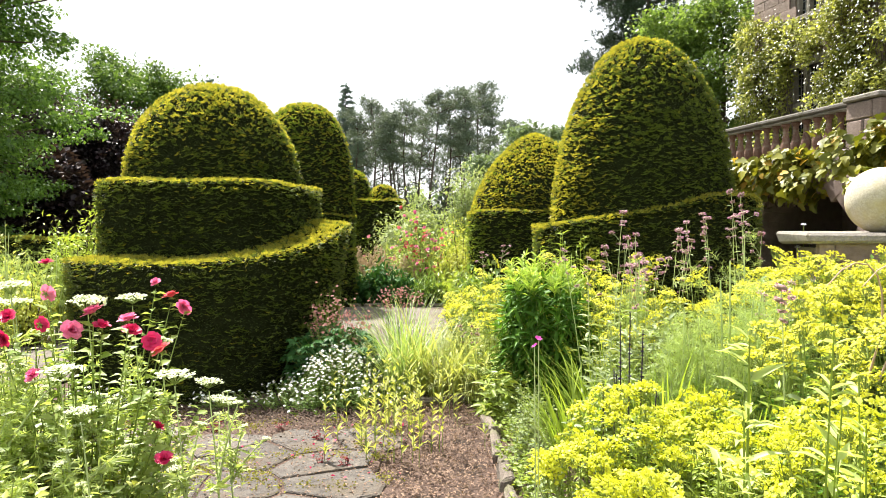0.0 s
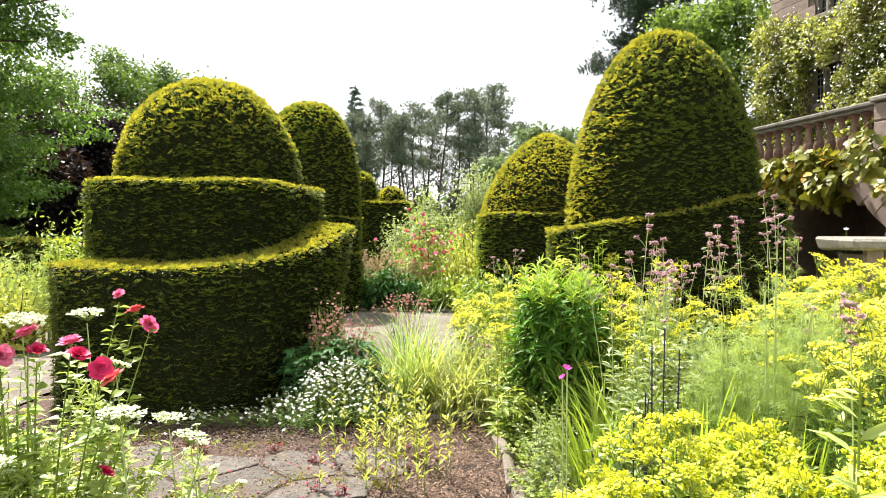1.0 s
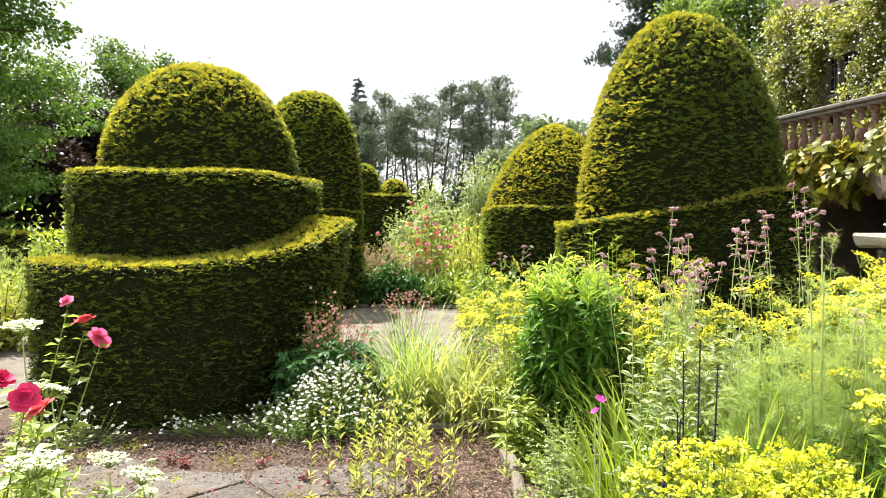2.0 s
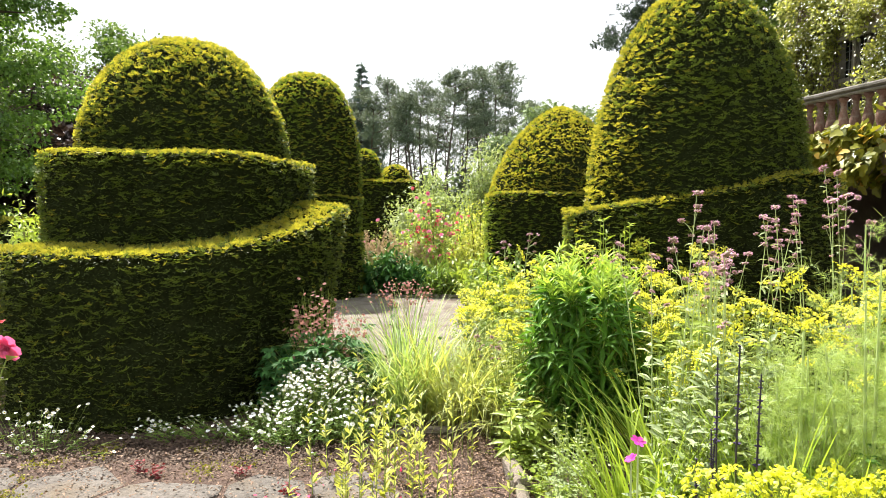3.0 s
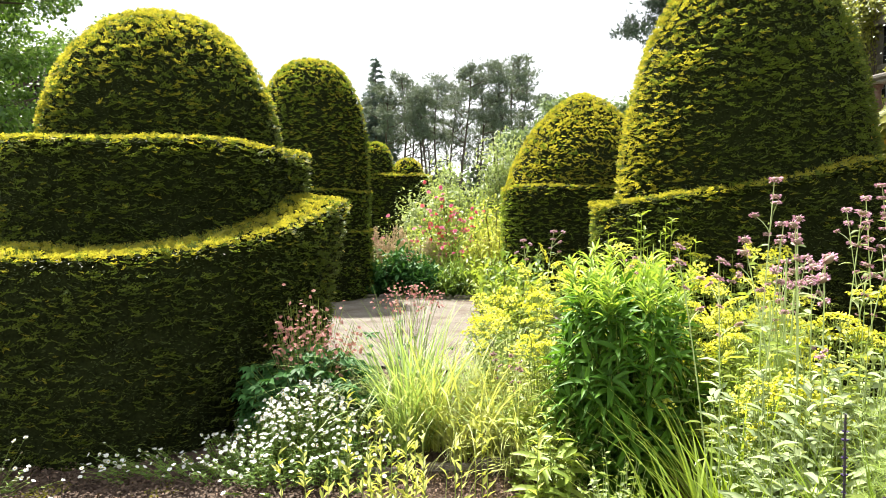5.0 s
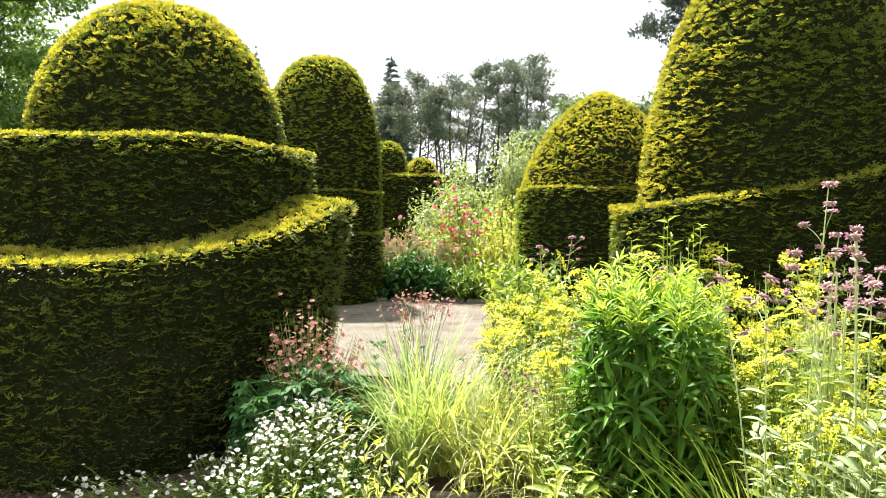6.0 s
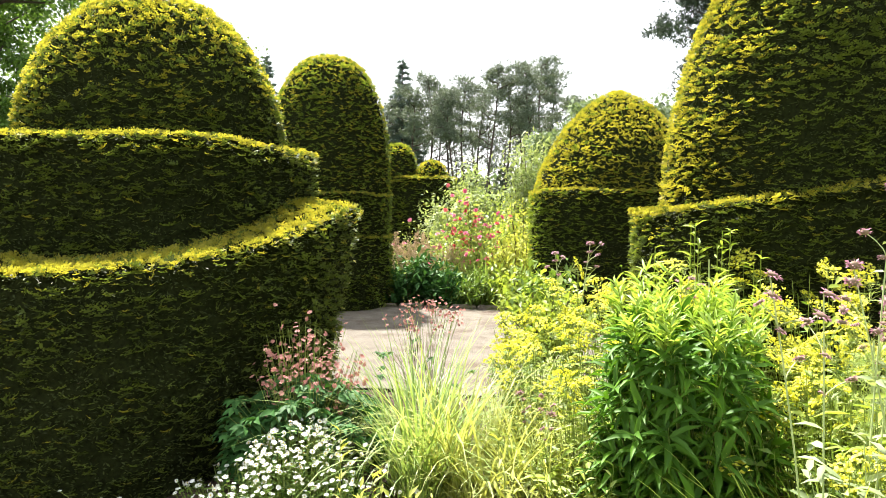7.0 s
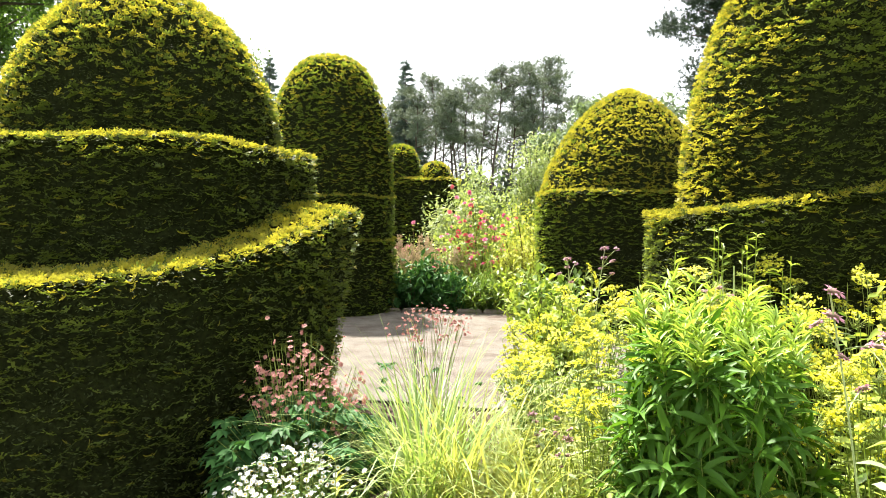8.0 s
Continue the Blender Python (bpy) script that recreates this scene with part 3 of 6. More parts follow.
def spruce(at, height, radius, label, seed, mat, tiers=25, name="spruce_tree", size=1.0):
    """A spruce: straight trunk, whorls of drooping limbs that shorten to the tip, each hung with needle sprays."""
    g = np.random.default_rng(seed)
    ob = thing(name, Matrix.Translation(at), label, "tree")
    p, r = [], []
    for i in range(tiers):
        h = height * (0.12 + 0.85 * i / (tiers - 1))
        reach = radius * (1 - (h / height) ** 1.3) * g.uniform(0.75, 1.1) + 0.25
        for b in range(8):
            a = b * 0.785 + i * 0.5 + g.uniform(-0.2, 0.2)
            q = reach * g.uniform(0.7, 1.1)
            s = np.linspace(0, 1, 4)
            up = h + g.uniform(-0.5, 0.5) * height / tiers
            p.append(np.stack([np.cos(a) * q * s, np.sin(a) * q * s, up - 0.32 * q * s + 0.25 * q * s ** 2], 1))
    p = np.array(p)
    k = np.linspace(0, 1, 6)
    trunk = np.stack([0 * k, 0 * k, k * height], -1)[None]
    part_np("trunk", join(tubes(trunk, (0.013 * height * (1.02 - k))[None], 7), tubes(p, np.linspace(0.05, 0.012, 4)[None].repeat(len(p), 0), 3)), PINE_BARK, ob)
    m = 22
    t = g.uniform(0.12, 1.0, (len(p), m))
    seg = np.clip(t * 3, 0, 2.99)
    i0 = seg.astype(int)
    rows = np.arange(len(p))[:, None]
    c = (p[rows, i0] + (p[rows, i0 + 1] - p[rows, i0]) * (seg - i0)[..., None]).reshape(-1, 3)
    out = (p[:, 3] - p[:, 0])[:, None].repeat(m, 1).reshape(-1, 3)
    d = unit(unit(out) + g.normal(size=c.shape) * 0.45 + np.array([0, 0, -0.25]))
    tip = np.stack([np.zeros(12), np.zeros(12), np.linspace(0.9, 1.0, 12) * height], 1)
    c, d = np.concatenate([c, tip]), np.concatenate([d, unit(g.normal(size=(12, 3)) * 0.5 + np.array([0, 0, 1.0]))])
    crown_part(stamp(TUFT, c, frames_from(d), size * g.uniform(0.7, 1.2, len(c)) * np.clip(1.35 - c[:, 2] / height, 0.42, 1) * np.where(np.arange(len(c)) < len(c) - 12, 1.0, 0.6)), mat, ob)
    return ob


def thicket(name, x0, x1, y0, y1, height, leaves, leaf, mat, label, seed, category="thicket"):
    """Far undergrowth: many leaf clumps of uneven height, one mass."""
    g = np.random.default_rng(seed)
    n = max(6, int((x1 - x0) * (y1 - y0) / 6))
    c = np.stack([g.uniform(x0, x1, n), g.uniform(y0, y1, n), np.zeros(n)], 1)
    top = height * g.uniform(0.45, 1.0, n)
    which = g.integers(0, n, leaves)
    off = unit(g.normal(size=(leaves, 3))) * g.random((leaves, 1)) ** 0.4
    pos = c[which] + off * np.stack([1.6 + 0 * top, 1.6 + 0 * top, top * 0.5], 1)[which]
    pos[:, 2] += top[which] * 0.5
    d = unit(off + g.normal(size=off.shape) * 0.5)
    return tagged(part_np(name, stamp(LEAF2, pos, frames_from(d), leaf * g.uniform(0.6, 1.3, leaves)), mat), label, category, kind="stuff")


broadleaf((-17.4, 22.5, 0), 17.5, 5.9, 100000, 0.145, LIME_GREEN, "big spreading lime tree with deep green hanging leaves", 3, 92, 0.02, clump=0.72, flatten=0.36, droop=0.4, side=(0.85, -0.5), per=11)
broadleaf((-22.5, 27.0, 0), 13.5, 5.2, 26000, 0.20, LIME_GREEN, "tall green broadleaf tree behind the hedges", 23, 34, 0.1, clump=1.1, side=(0.85, -0.5))
broadleaf((-21.6, 47.0, 0), 12.4, 4.6, 42000, 0.21, OAK_GREEN, "rounded oak tree in full green leaf", 5, 34, 0.2, clump=1.15, flatten=0.7, side=(0.4, -0.9))
broadleaf((-28.5, 46.0, 0), 12.0, 4.4, 16000, 0.26, OAK_GREEN, "lower oak tree in full green leaf", 15, 28, 0.15, clump=1.3, flatten=0.8, side=(0.4, -0.9))
broadleaf((-16.6, 37.0, 0), 6.6, 3.3, 26000, 0.19, COPPER, "dark copper beech tree", 8, 34, 0.05, clump=1.2, flatten=0.8, side=(0.3, -0.9))
broadleaf((-19.4, 36.0, 0), 7.4, 3.6, 30000, 0.19, COPPER, "dark copper beech tree", 9, 34, 0.03, clump=1.3, flatten=0.8, side=(0.3, -0.9))
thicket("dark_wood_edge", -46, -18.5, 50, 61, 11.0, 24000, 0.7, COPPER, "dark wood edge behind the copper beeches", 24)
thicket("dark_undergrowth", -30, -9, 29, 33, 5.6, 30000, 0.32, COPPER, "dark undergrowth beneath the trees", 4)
broadleaf((10.6, 28.5, 0), 10.6, 3.9, 42000, 0.165, SHRUB_GREEN, "bushy broadleaf tree beside the house", 6, 34, 0.1, clump=0.75, flatten=0.65, side=(-0.6, -0.8))
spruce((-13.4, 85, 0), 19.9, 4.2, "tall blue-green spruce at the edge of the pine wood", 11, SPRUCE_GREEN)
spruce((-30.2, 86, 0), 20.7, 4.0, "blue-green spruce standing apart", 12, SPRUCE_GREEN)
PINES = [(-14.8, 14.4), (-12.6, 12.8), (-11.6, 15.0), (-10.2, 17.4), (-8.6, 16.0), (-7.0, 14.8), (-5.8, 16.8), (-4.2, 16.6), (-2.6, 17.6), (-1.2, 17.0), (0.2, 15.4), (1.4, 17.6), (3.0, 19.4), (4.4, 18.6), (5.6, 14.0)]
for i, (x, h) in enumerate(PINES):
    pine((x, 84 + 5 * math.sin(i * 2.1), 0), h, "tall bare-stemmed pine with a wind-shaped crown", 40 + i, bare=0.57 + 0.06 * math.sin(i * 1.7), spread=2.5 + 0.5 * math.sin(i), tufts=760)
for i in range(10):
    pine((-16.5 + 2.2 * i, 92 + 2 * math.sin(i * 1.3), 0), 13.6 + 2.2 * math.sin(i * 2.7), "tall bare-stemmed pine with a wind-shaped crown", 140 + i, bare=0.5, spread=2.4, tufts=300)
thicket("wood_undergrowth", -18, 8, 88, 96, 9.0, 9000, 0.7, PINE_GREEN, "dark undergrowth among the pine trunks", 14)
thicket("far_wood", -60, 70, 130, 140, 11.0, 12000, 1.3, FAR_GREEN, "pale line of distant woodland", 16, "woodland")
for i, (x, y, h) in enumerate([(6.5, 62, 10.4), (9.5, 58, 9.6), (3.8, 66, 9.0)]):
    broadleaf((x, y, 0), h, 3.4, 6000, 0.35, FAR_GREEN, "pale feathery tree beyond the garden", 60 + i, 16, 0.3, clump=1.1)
for i, (x, y, h, w, m) in enumerate([(9.8, 37.0, 19.0, 3.2, 12000), (13.9, 34.5, 19.0, 3.6, 3000)]):
    ob = broadleaf((x, y, 0), h, w, m, 0.42, CEDAR_GREEN, "dark dense old pine beside the house", 80 + i, 64, 0.08, "pine_tree", 0.62, 0.55, -0.4, (-0.5, -0.8), TUFT)
    tagged(ob, group="old pines")

# ---------------------------------------------------------------- house and terrace
AWAY = Matrix.Rotation(radians(-75.4), 4, "Z")    # x along the house front towards the viewer, y into the house


def wall_blocks(parent, x0, x1, z0, z1, row, length, depth, mat, y=0.0, seed=0, skip=None):
    """Courses of dressed stone standing proud of the wall face, each a piece of its own on a few shared meshes."""
    g = np.random.default_rng(seed)
    shapes = []
    for k in range(6):
        me = bpy.data.meshes.new("stone_block")
        bm = box_bm((1, 1, 1), (0, 0, 0), 0.03, None, 0.012)
        bm.to_mesh(me)
        bm.free()
        me.materials.append(mat)
        shapes.append(me)
    z, r = z0, 0
    while z < z1 - 0.05:
        h = row * g.uniform(0.85, 1.15)
        x = x0 - (r % 2) * length * 0.5
        while x < x1:
            w = length * g.uniform(0.7, 1.3)
            a, b = max(x, x0), min(x + w, x1)
            if b - a > 0.08 and not (skip and skip((a + b) / 2, z + h / 2)):
                ob = new("stone_block", shapes[int(g.integers(0, 6))])
                ob.parent = parent
                ob.matrix_basis = pose((a + b) / 2, y - depth / 2 + g.uniform(-0.008, 0.008), z + h / 2) @ Matrix.Diagonal((b - a - 0.012, depth, h - 0.012, 1))
            x += w
        z += h
        r += 1


house = thing("house", pose(10.3, 24.5, 0) @ AWAY, "red sandstone country house covered with climbing roses", "house")
OPEN = [(1.75, 3.35, 4.3, 6.75), (1.9, 3.3, 8.35, 10.4), (5.6, 7.2, 4.3, 6.75)]     # window openings: x0, x1, z0, z1


def solid_wall(parent, length, z1, holes, thick, mat, z0=0.0):
    xs = sorted({0.0, length, *[h[0] for h in holes], *[h[1] for h in holes]})
    zs = sorted({z0, z1, *[h[2] for h in holes], *[h[3] for h in holes]})
    bm = bmesh.new()
    for a, b in zip(xs, xs[1:]):
        for c, d in zip(zs, zs[1:]):
            if not any(h[0] <= (a + b) / 2 <= h[1] and h[2] <= (c + d) / 2 <= h[3] for h in holes):
                box_bm((b - a, thick, d - c), ((a + b) / 2, thick / 2, (c + d) / 2), 0, bm)
    return part("wall", bm, mat, parent, "red sandstone wall")


front = solid_wall(house, 19.0, 11.5, OPEN, 0.5, MORTAR)
part("end_wall", box_bm((0.5, 9.0, 11.5), (0.25, 5.0, 5.75)), MORTAR, house, "red sandstone end wall")
bm = bmesh.new()
for a, b in (((-0.3, -0.35, 11.45), (-0.3, 4.9, 15.5)), ((-0.3, 4.9, 15.5), (-0.3, 10, 11.45))):
    q = [Vector(a), Vector(b), Vector((19.3, b[1], b[2])), Vector((19.3, a[1], a[2]))]
    lo = [bm.verts.new(v) for v in q]
    hi = [bm.verts.new(v + Vector((0, 0, 0.15))) for v in q]
    bm.faces.new(lo[::-1]), bm.faces.new(hi)
    for k in range(4):
        bm.faces.new((lo[k], lo[(k + 1) % 4], hi[(k + 1) % 4], hi[k]))
part("roof", bm, SLATE, house, "grey slate roof")


def in_window(x, z):
    return any(h[0] - 0.2 < x < h[1] + 0.2 and h[2] - 0.2 < z < h[3] + 0.25 for h in OPEN)


wall_blocks(front, 0.0, 5.4, 6.0, 11.4, 0.30, 0.62, 0.06, SANDSTONE, 0.0, 3, in_window)
for h in OPEN:
    w = part("window", box_bm((h[1] - h[0] + 0.5, 0.34, 0.24), ((h[0] + h[1]) / 2, 0.05, h[3] + 0.12), 0.02), WEATHERED, house, "stone mullioned window with leaded panes")
    part("sill", box_bm((h[1] - h[0] + 0.3, 0.36, 0.16), ((h[0] + h[1]) / 2, 0.04, h[2] - 0.08), 0.02), WEATHERED, w)
    n = 3
    step = (h[1] - h[0]) / n
    for k in range(n + 1):
        part("mullion", box_bm((0.13, 0.2, h[3] - h[2]), (h[0] + k * step, 0.16, (h[2] + h[3]) / 2), 0.02), WEATHERED, w)
    zt = h[2] + (h[3] - h[2]) * 0.55
    part("transom", box_bm((h[1] - h[0], 0.18, 0.12), ((h[0] + h[1]) / 2, 0.16, zt), 0.015), WEATHERED, w)
    for k in range(n):
        xa, xb = h[0] + k * step + 0.065, h[0] + (k + 1) * step - 0.065
        for za, zb in ((h[2], zt - 0.06), (zt + 0.06, h[3])):
            part("pane", box_bm((xb - xa, 0.012, zb - za), ((xa + xb) / 2, 0.25, (za + zb) / 2)), GLASS, w, "dark window glass")
            bm = bmesh.new()
            for j in range(1, 3):
                box_bm((0.016, 0.02, zb - za), (xa + (xb - xa) * j / 3, 0.242, (za + zb) / 2), 0, bm)
            rows = max(2, int((zb - za) / 0.24))
            for j in range(1, rows):
                box_bm((xb - xa, 0.018, 0.016), ((xa + xb) / 2, 0.240, za + (zb - za) * j / rows), 0, bm)
            part("glazing_bar", bm, LEAD, w, "grey lead glazing strips")

retaining = thing("retaining_wall", pose(4.84, 22.0, 0) @ AWAY, "old sandstone terrace wall with a dark arched recess", "wall", kind="structure")
ARCH = (8.2, 1.75, 0.9, 1.55)     # centre along the wall, half width, spring height, rise


def in_arch(x, z, grow=0.0):
    dx = (x - ARCH[0]) / (ARCH[1] + grow)
    return abs(dx) < 1 and z < ARCH[2] + (ARCH[3] + grow) * math.sqrt(max(0, 1 - dx * dx))


bm = bmesh.new()
n = 96
for k in range(n):
    x0, x1 = 20.0 * k / n, 20.0 * (k + 1) / n
    dx = ((x0 + x1) / 2 - ARCH[0]) / ARCH[1]
    lo = ARCH[2] + ARCH[3] * math.sqrt(max(0, 1 - dx * dx)) if abs(dx) < 1 else 0.0
    box_bm((x1 - x0, 0.7, 2.94 - lo), ((x0 + x1) / 2, 0.35, (2.94 + lo) / 2), 0, bm)
box_bm((5, 0.3, 3.0), (ARCH[0], 3.0, 1.5), 0, bm)
for side in (-1, 1):
    box_bm((0.3, 2.4, 3.0), (ARCH[0] + side * 2.2, 1.9, 1.5), 0, bm)
box_bm((5, 2.6, 0.2), (ARCH[0], 1.9, 2.84), 0, bm)
inner = part("wall_core", bm, MORTAR, retaining)
wall_blocks(retaining, 3.0, 16.5, 0.0, 2.9, 0.29, 0.52, 0.07, SANDSTONE, 0.0, 5, lambda x, z: in_arch(x, z, 0.42))
for k in range(17):
    t = math.pi * (k + 0.5) / 17
    c = (ARCH[0] - math.cos(t) * (ARCH[1] + 0.19), -0.03, ARCH[2] + math.sin(t) * (ARCH[3] + 0.19))
    ob = part("arch_stone", box_bm((0.36, 0.34, 0.37), (0, 0, 0), 0.02, None, 0.012), SANDSTONE, retaining)
    ob.matrix_basis = pose(*c) @ Matrix.Rotation(math.pi / 2 - t, 4, "Y") @ Matrix.Rotation(math.pi / 2, 4, "Y")

balustrade = thing("balustrade", pose(4.84, 22.0, 2.94) @ AWAY, "weathered sandstone terrace balustrade with turned balusters", "balustrade")
RUN = (1.2, 9.36)
part("plinth", box_bm((RUN[1] - RUN[0], 0.36, 0.16), ((RUN[0] + RUN[1]) / 2, 0.2, 0.08), 0.02), WEATHERED, balustrade)
part("rail", box_bm((RUN[1] - RUN[0], 0.34, 0.09), ((RUN[0] + RUN[1]) / 2, 0.2, 0.985), 0.025), RAIL, balustrade, "long flat stone coping rail")
part("rail_moulding", box_bm((RUN[1] - RUN[0], 0.24, 0.06), ((RUN[0] + RUN[1]) / 2, 0.2, 0.91), 0.02), WEATHERED, balustrade)
profile = [(0.085, 0.16), (0.085, 0.20), (0.06, 0.215), (0.075, 0.24), (0.062, 0.27), (0.085, 0.33), (0.098, 0.40), (0.094, 0.46), (0.070, 0.56), (0.052, 0.66), (0.048, 0.72), (0.062, 0.75),
           (0.048, 0.775), (0.062, 0.81), (0.085, 0.83), (0.085, 0.88)]
shape = lathe_bm(profile, 14)
one = part("baluster", shape, BALUSTER, balustrade, "turned pink sandstone baluster", smooth=True)
n = 28
for k in range(n):
    x = RUN[0] + 0.16 + (RUN[1] - RUN[0] - 0.3) * k / (n - 1)
    ob = one if k == 0 else new("baluster", one.data)
    ob.parent = balustrade
    ob.matrix_basis = pose(x, 0.2, 0)
    tagged(ob, "turned pink sandstone baluster")
for x in (9.75, 14.5):
    pier = thing("terrace_pier", pose(4.84, 22.0, 2.94) @ AWAY @ pose(x, 0.2, 0), "square sandstone pier closing the balustrade", "pier", "terrace piers")
    part("core", box_bm((0.66, 0.56, 0.94), (0, 0, 0.47)), MORTAR, pier)
    part("cap", box_bm((0.82, 0.74, 0.10), (0, 0, 1.0), 0.025), WEATHERED, pier, "weathered flat cap stone")
    for r in range(3):
        for cx, wd in (((-0.2, 0.36), (0.2, 0.36)) if r % 2 else ((-0.1, 0.56), (0.29, 0.18))):
            part("stone_block", box_bm((wd, 0.62, 0.30), (cx + 0.0, 0, 0.155 + 0.312 * r), 0.02, None, 0.006), SANDSTONE, pier)
rail2 = thing("balustrade", pose(4.84, 22.0, 2.94) @ AWAY, "weathered sandstone balustrade beyond the pier", "balustrade")
part("rail", box_bm((3.9, 0.34, 0.09), (12.13, 0.2, 0.985), 0.025), WEATHERED, rail2)
part("plinth", box_bm((3.9, 0.36, 0.16), (12.13, 0.2, 0.08), 0.02), WEATHERED, rail2)
for k in range(13):
    ob = new("baluster", one.data)
    ob.parent = rail2
    ob.matrix_basis = pose(10.4 + 0.288 * k, 0.2, 0)
    tagged(ob, "turned pink sandstone baluster")

# low wall with the stone ball
low = thing("low_stone_wall", pose(3.47, 5.66, 0.07, 0, 0, -6), "low rubble wall with a thick weathered slab on top", "wall")
part("core", box_bm((1.25, 0.46, 1.46), (0.05, 0, 0.63)), MORTAR, low)
wall_blocks(low, -0.6, 0.7, -0.08, 1.37, 0.2, 0.34, 0.07, SANDSTONE, -0.22, 8)
part("slab", box_bm((1.62, 0.66, 0.085), (0.12, 0, 1.435), 0.02, None, 0.02), WEATHERED, low, "thick weathered stone slab")
orb = tagged(part_np("stone_ball", ball(0.258, 20, 36), BALLSTONE, smooth=True), "pale lichened stone ball on the wall slab", "stone ball")
orb.matrix_world = pose(3.43, 5.63, 1.545 + 0.255)

# ---------------------------------------------------------------- paving and kerbs of the near path
pavement = tagged(part("pavement", box_bm((3.9, 2.8, 0.02), (-2.35, 4.2, -0.004)), SOIL), "old crazy paving with soil and moss in its joints", "paving", kind="structure")
g = np.random.default_rng(21)
HEARTS = np.array([(-4.2 + 0.56 * c + 0.28 * (r % 2) + g.uniform(-0.17, 0.17), 2.85 + 0.47 * r + g.uniform(-0.14, 0.14)) for r in range(7) for c in range(8)])


def paving_outline(k):
    """The cell round one heart, cut by the halfway lines to its neighbours, drawn in for the joint."""
    here = HEARTS[k]
    ring = [here + np.array(q) for q in ((-0.6, -0.6), (0.6, -0.6), (0.6, 0.6), (-0.6, 0.6))]
    for other in HEARTS:
        gap = np.linalg.norm(other - here)
        if not 0 < gap < 1.3:
            continue
        way = (other - here) / gap
        limit = gap / 2 - 0.016
        cut = []
        for a, b in zip(ring, ring[1:] + ring[:1]):
            da, db = (a - here) @ way - limit, (b - here) @ way - limit
            if da <= 0:
                cut.append(a)
            if da * db < 0:
                cut.append(a + (b - a) * da / (da - db))
        ring = cut
    return ring


for k, here in enumerate(HEARTS):
    if here[0] > -0.36 - 0.12 * (k % 2) or not 3.0 < here[1] < 5.45:
        continue
    ring = paving_outline(k)
    bm = bmesh.new()
    lo = [bm.verts.new((*(q - here), -0.02)) for q in ring]
    mid = [bm.verts.new((*(q - here), 0.004 + g.uniform(-0.002, 0.002))) for q in ring]
    hi = [bm.verts.new((*((q - here) * 0.955 + g.normal(0, 0.006, 2)), 0.011 + g.uniform(-0.002, 0.002))) for q in ring]
    bm.faces.new(hi)
    for a, b in ((lo, mid), (mid, hi)):
        for j in range(len(ring)):
            bm.faces.new((a[j], a[(j + 1) % len(ring)], b[(j + 1) % len(ring)], b[j]))
    stone = part("paving_stone", bm, SLAB, pavement)
    stone.matrix_basis = pose(here[0], here[1], 0.006 + g.uniform(-0.003, 0.004), g.uniform(-0.6, 0.6), g.uniform(-0.6, 0.6))
KERBS = [(0.43, 3.35, 0.5, 88), (0.42, 3.9, 0.52, 92), (0.41, 4.45, 0.5, 89), (0.40, 5.0, 0.55, 91), (0.37, 5.52, 0.44, 97), (0.20, 6.42, 0.34, 12), (-0.14, 6.34, 0.32, 8), (-0.5, 6.24, 0.36, 14)]
kerb = thing("kerb", Matrix.Identity(4), "low mossy stone edging round the flower beds", "kerb", kind="structure")
for x, y, w, turn in KERBS:
    ob = part("kerb_stone", box_bm((w, 0.075, 0.12), (0, 0, 0), 0.02, None, 0.022), KERB, kerb)
    ob.matrix_basis = pose(x, y, 0.012, g.uniform(-6, 6), g.uniform(-2, 2), turn)

# ---------------------------------------------------------------- plant materials
STEM = leaf_mat("green_stems", (0.15, 0.21, 0.04), (0.32, 0.40, 0.10), 0.15, 0.5, 4.0)
WOODY = solid_mat("rose_stems", (0.06, 0.06, 0.02), (0.14, 0.11, 0.04), 20.0, 0.7, 0.3, 80.0)
PALE_STEM = leaf_mat("pale_stems", (0.34, 0.42, 0.17), (0.48, 0.56, 0.26), 0.1, 0.5, 4.0)
DARK_STEM = leaf_mat("dark_stems", (0.020, 0.018, 0.022), (0.05, 0.04, 0.05), 0.0, 0.5, 4.0)
ROSE_LEAF = leaf_mat("rose_leaves", (0.13, 0.22, 0.04), (0.44, 0.52, 0.17), 0.5, 0.4, 5.0)
FRESH = leaf_mat("fresh_green_leaves", (0.16, 0.25, 0.035), (0.38, 0.46, 0.09), 0.45, 0.45, 4.0)
MIDGREEN = leaf_mat("mid_green_leaves", (0.065, 0.135, 0.022), (0.20, 0.30, 0.055), 0.40, 0.45, 4.0)
DEEP = leaf_mat("deep_green_glossy_leaves", (0.011, 0.052, 0.006), (0.145, 0.310, 0.030), 0.36, 0.5, 4.0, gloss=0.2)
DEEPTOP = leaf_mat("young_green_leaves", (0.20, 0.34, 0.05), (0.44, 0.57, 0.12), 0.45, 0.4, 4.0)
BLUEGREEN = leaf_mat("blue_green_leaves", (0.020, 0.070, 0.020), (0.075, 0.185, 0.045), 0.22, 0.55, 5.0, gloss=0.15)
SILVER = leaf_mat("grey_green_leaves", (0.16, 0.225, 0.095), (0.39, 0.45, 0.24), 0.35, 0.6, 4.0)
PALELEAF = leaf_mat("pale_lime_leaves", (0.30, 0.40, 0.10), (0.56, 0.64, 0.26), 0.45, 0.5, 4.0)
FEATHER = leaf_mat("fennel_threads", (0.24, 0.35, 0.10), (0.48, 0.58, 0.23), 0.45, 0.6, 3.0)
BLADE = leaf_mat("grass_blades", (0.14, 0.24, 0.05), (0.44, 0.56, 0.22), 0.4, 0.45, 3.0)
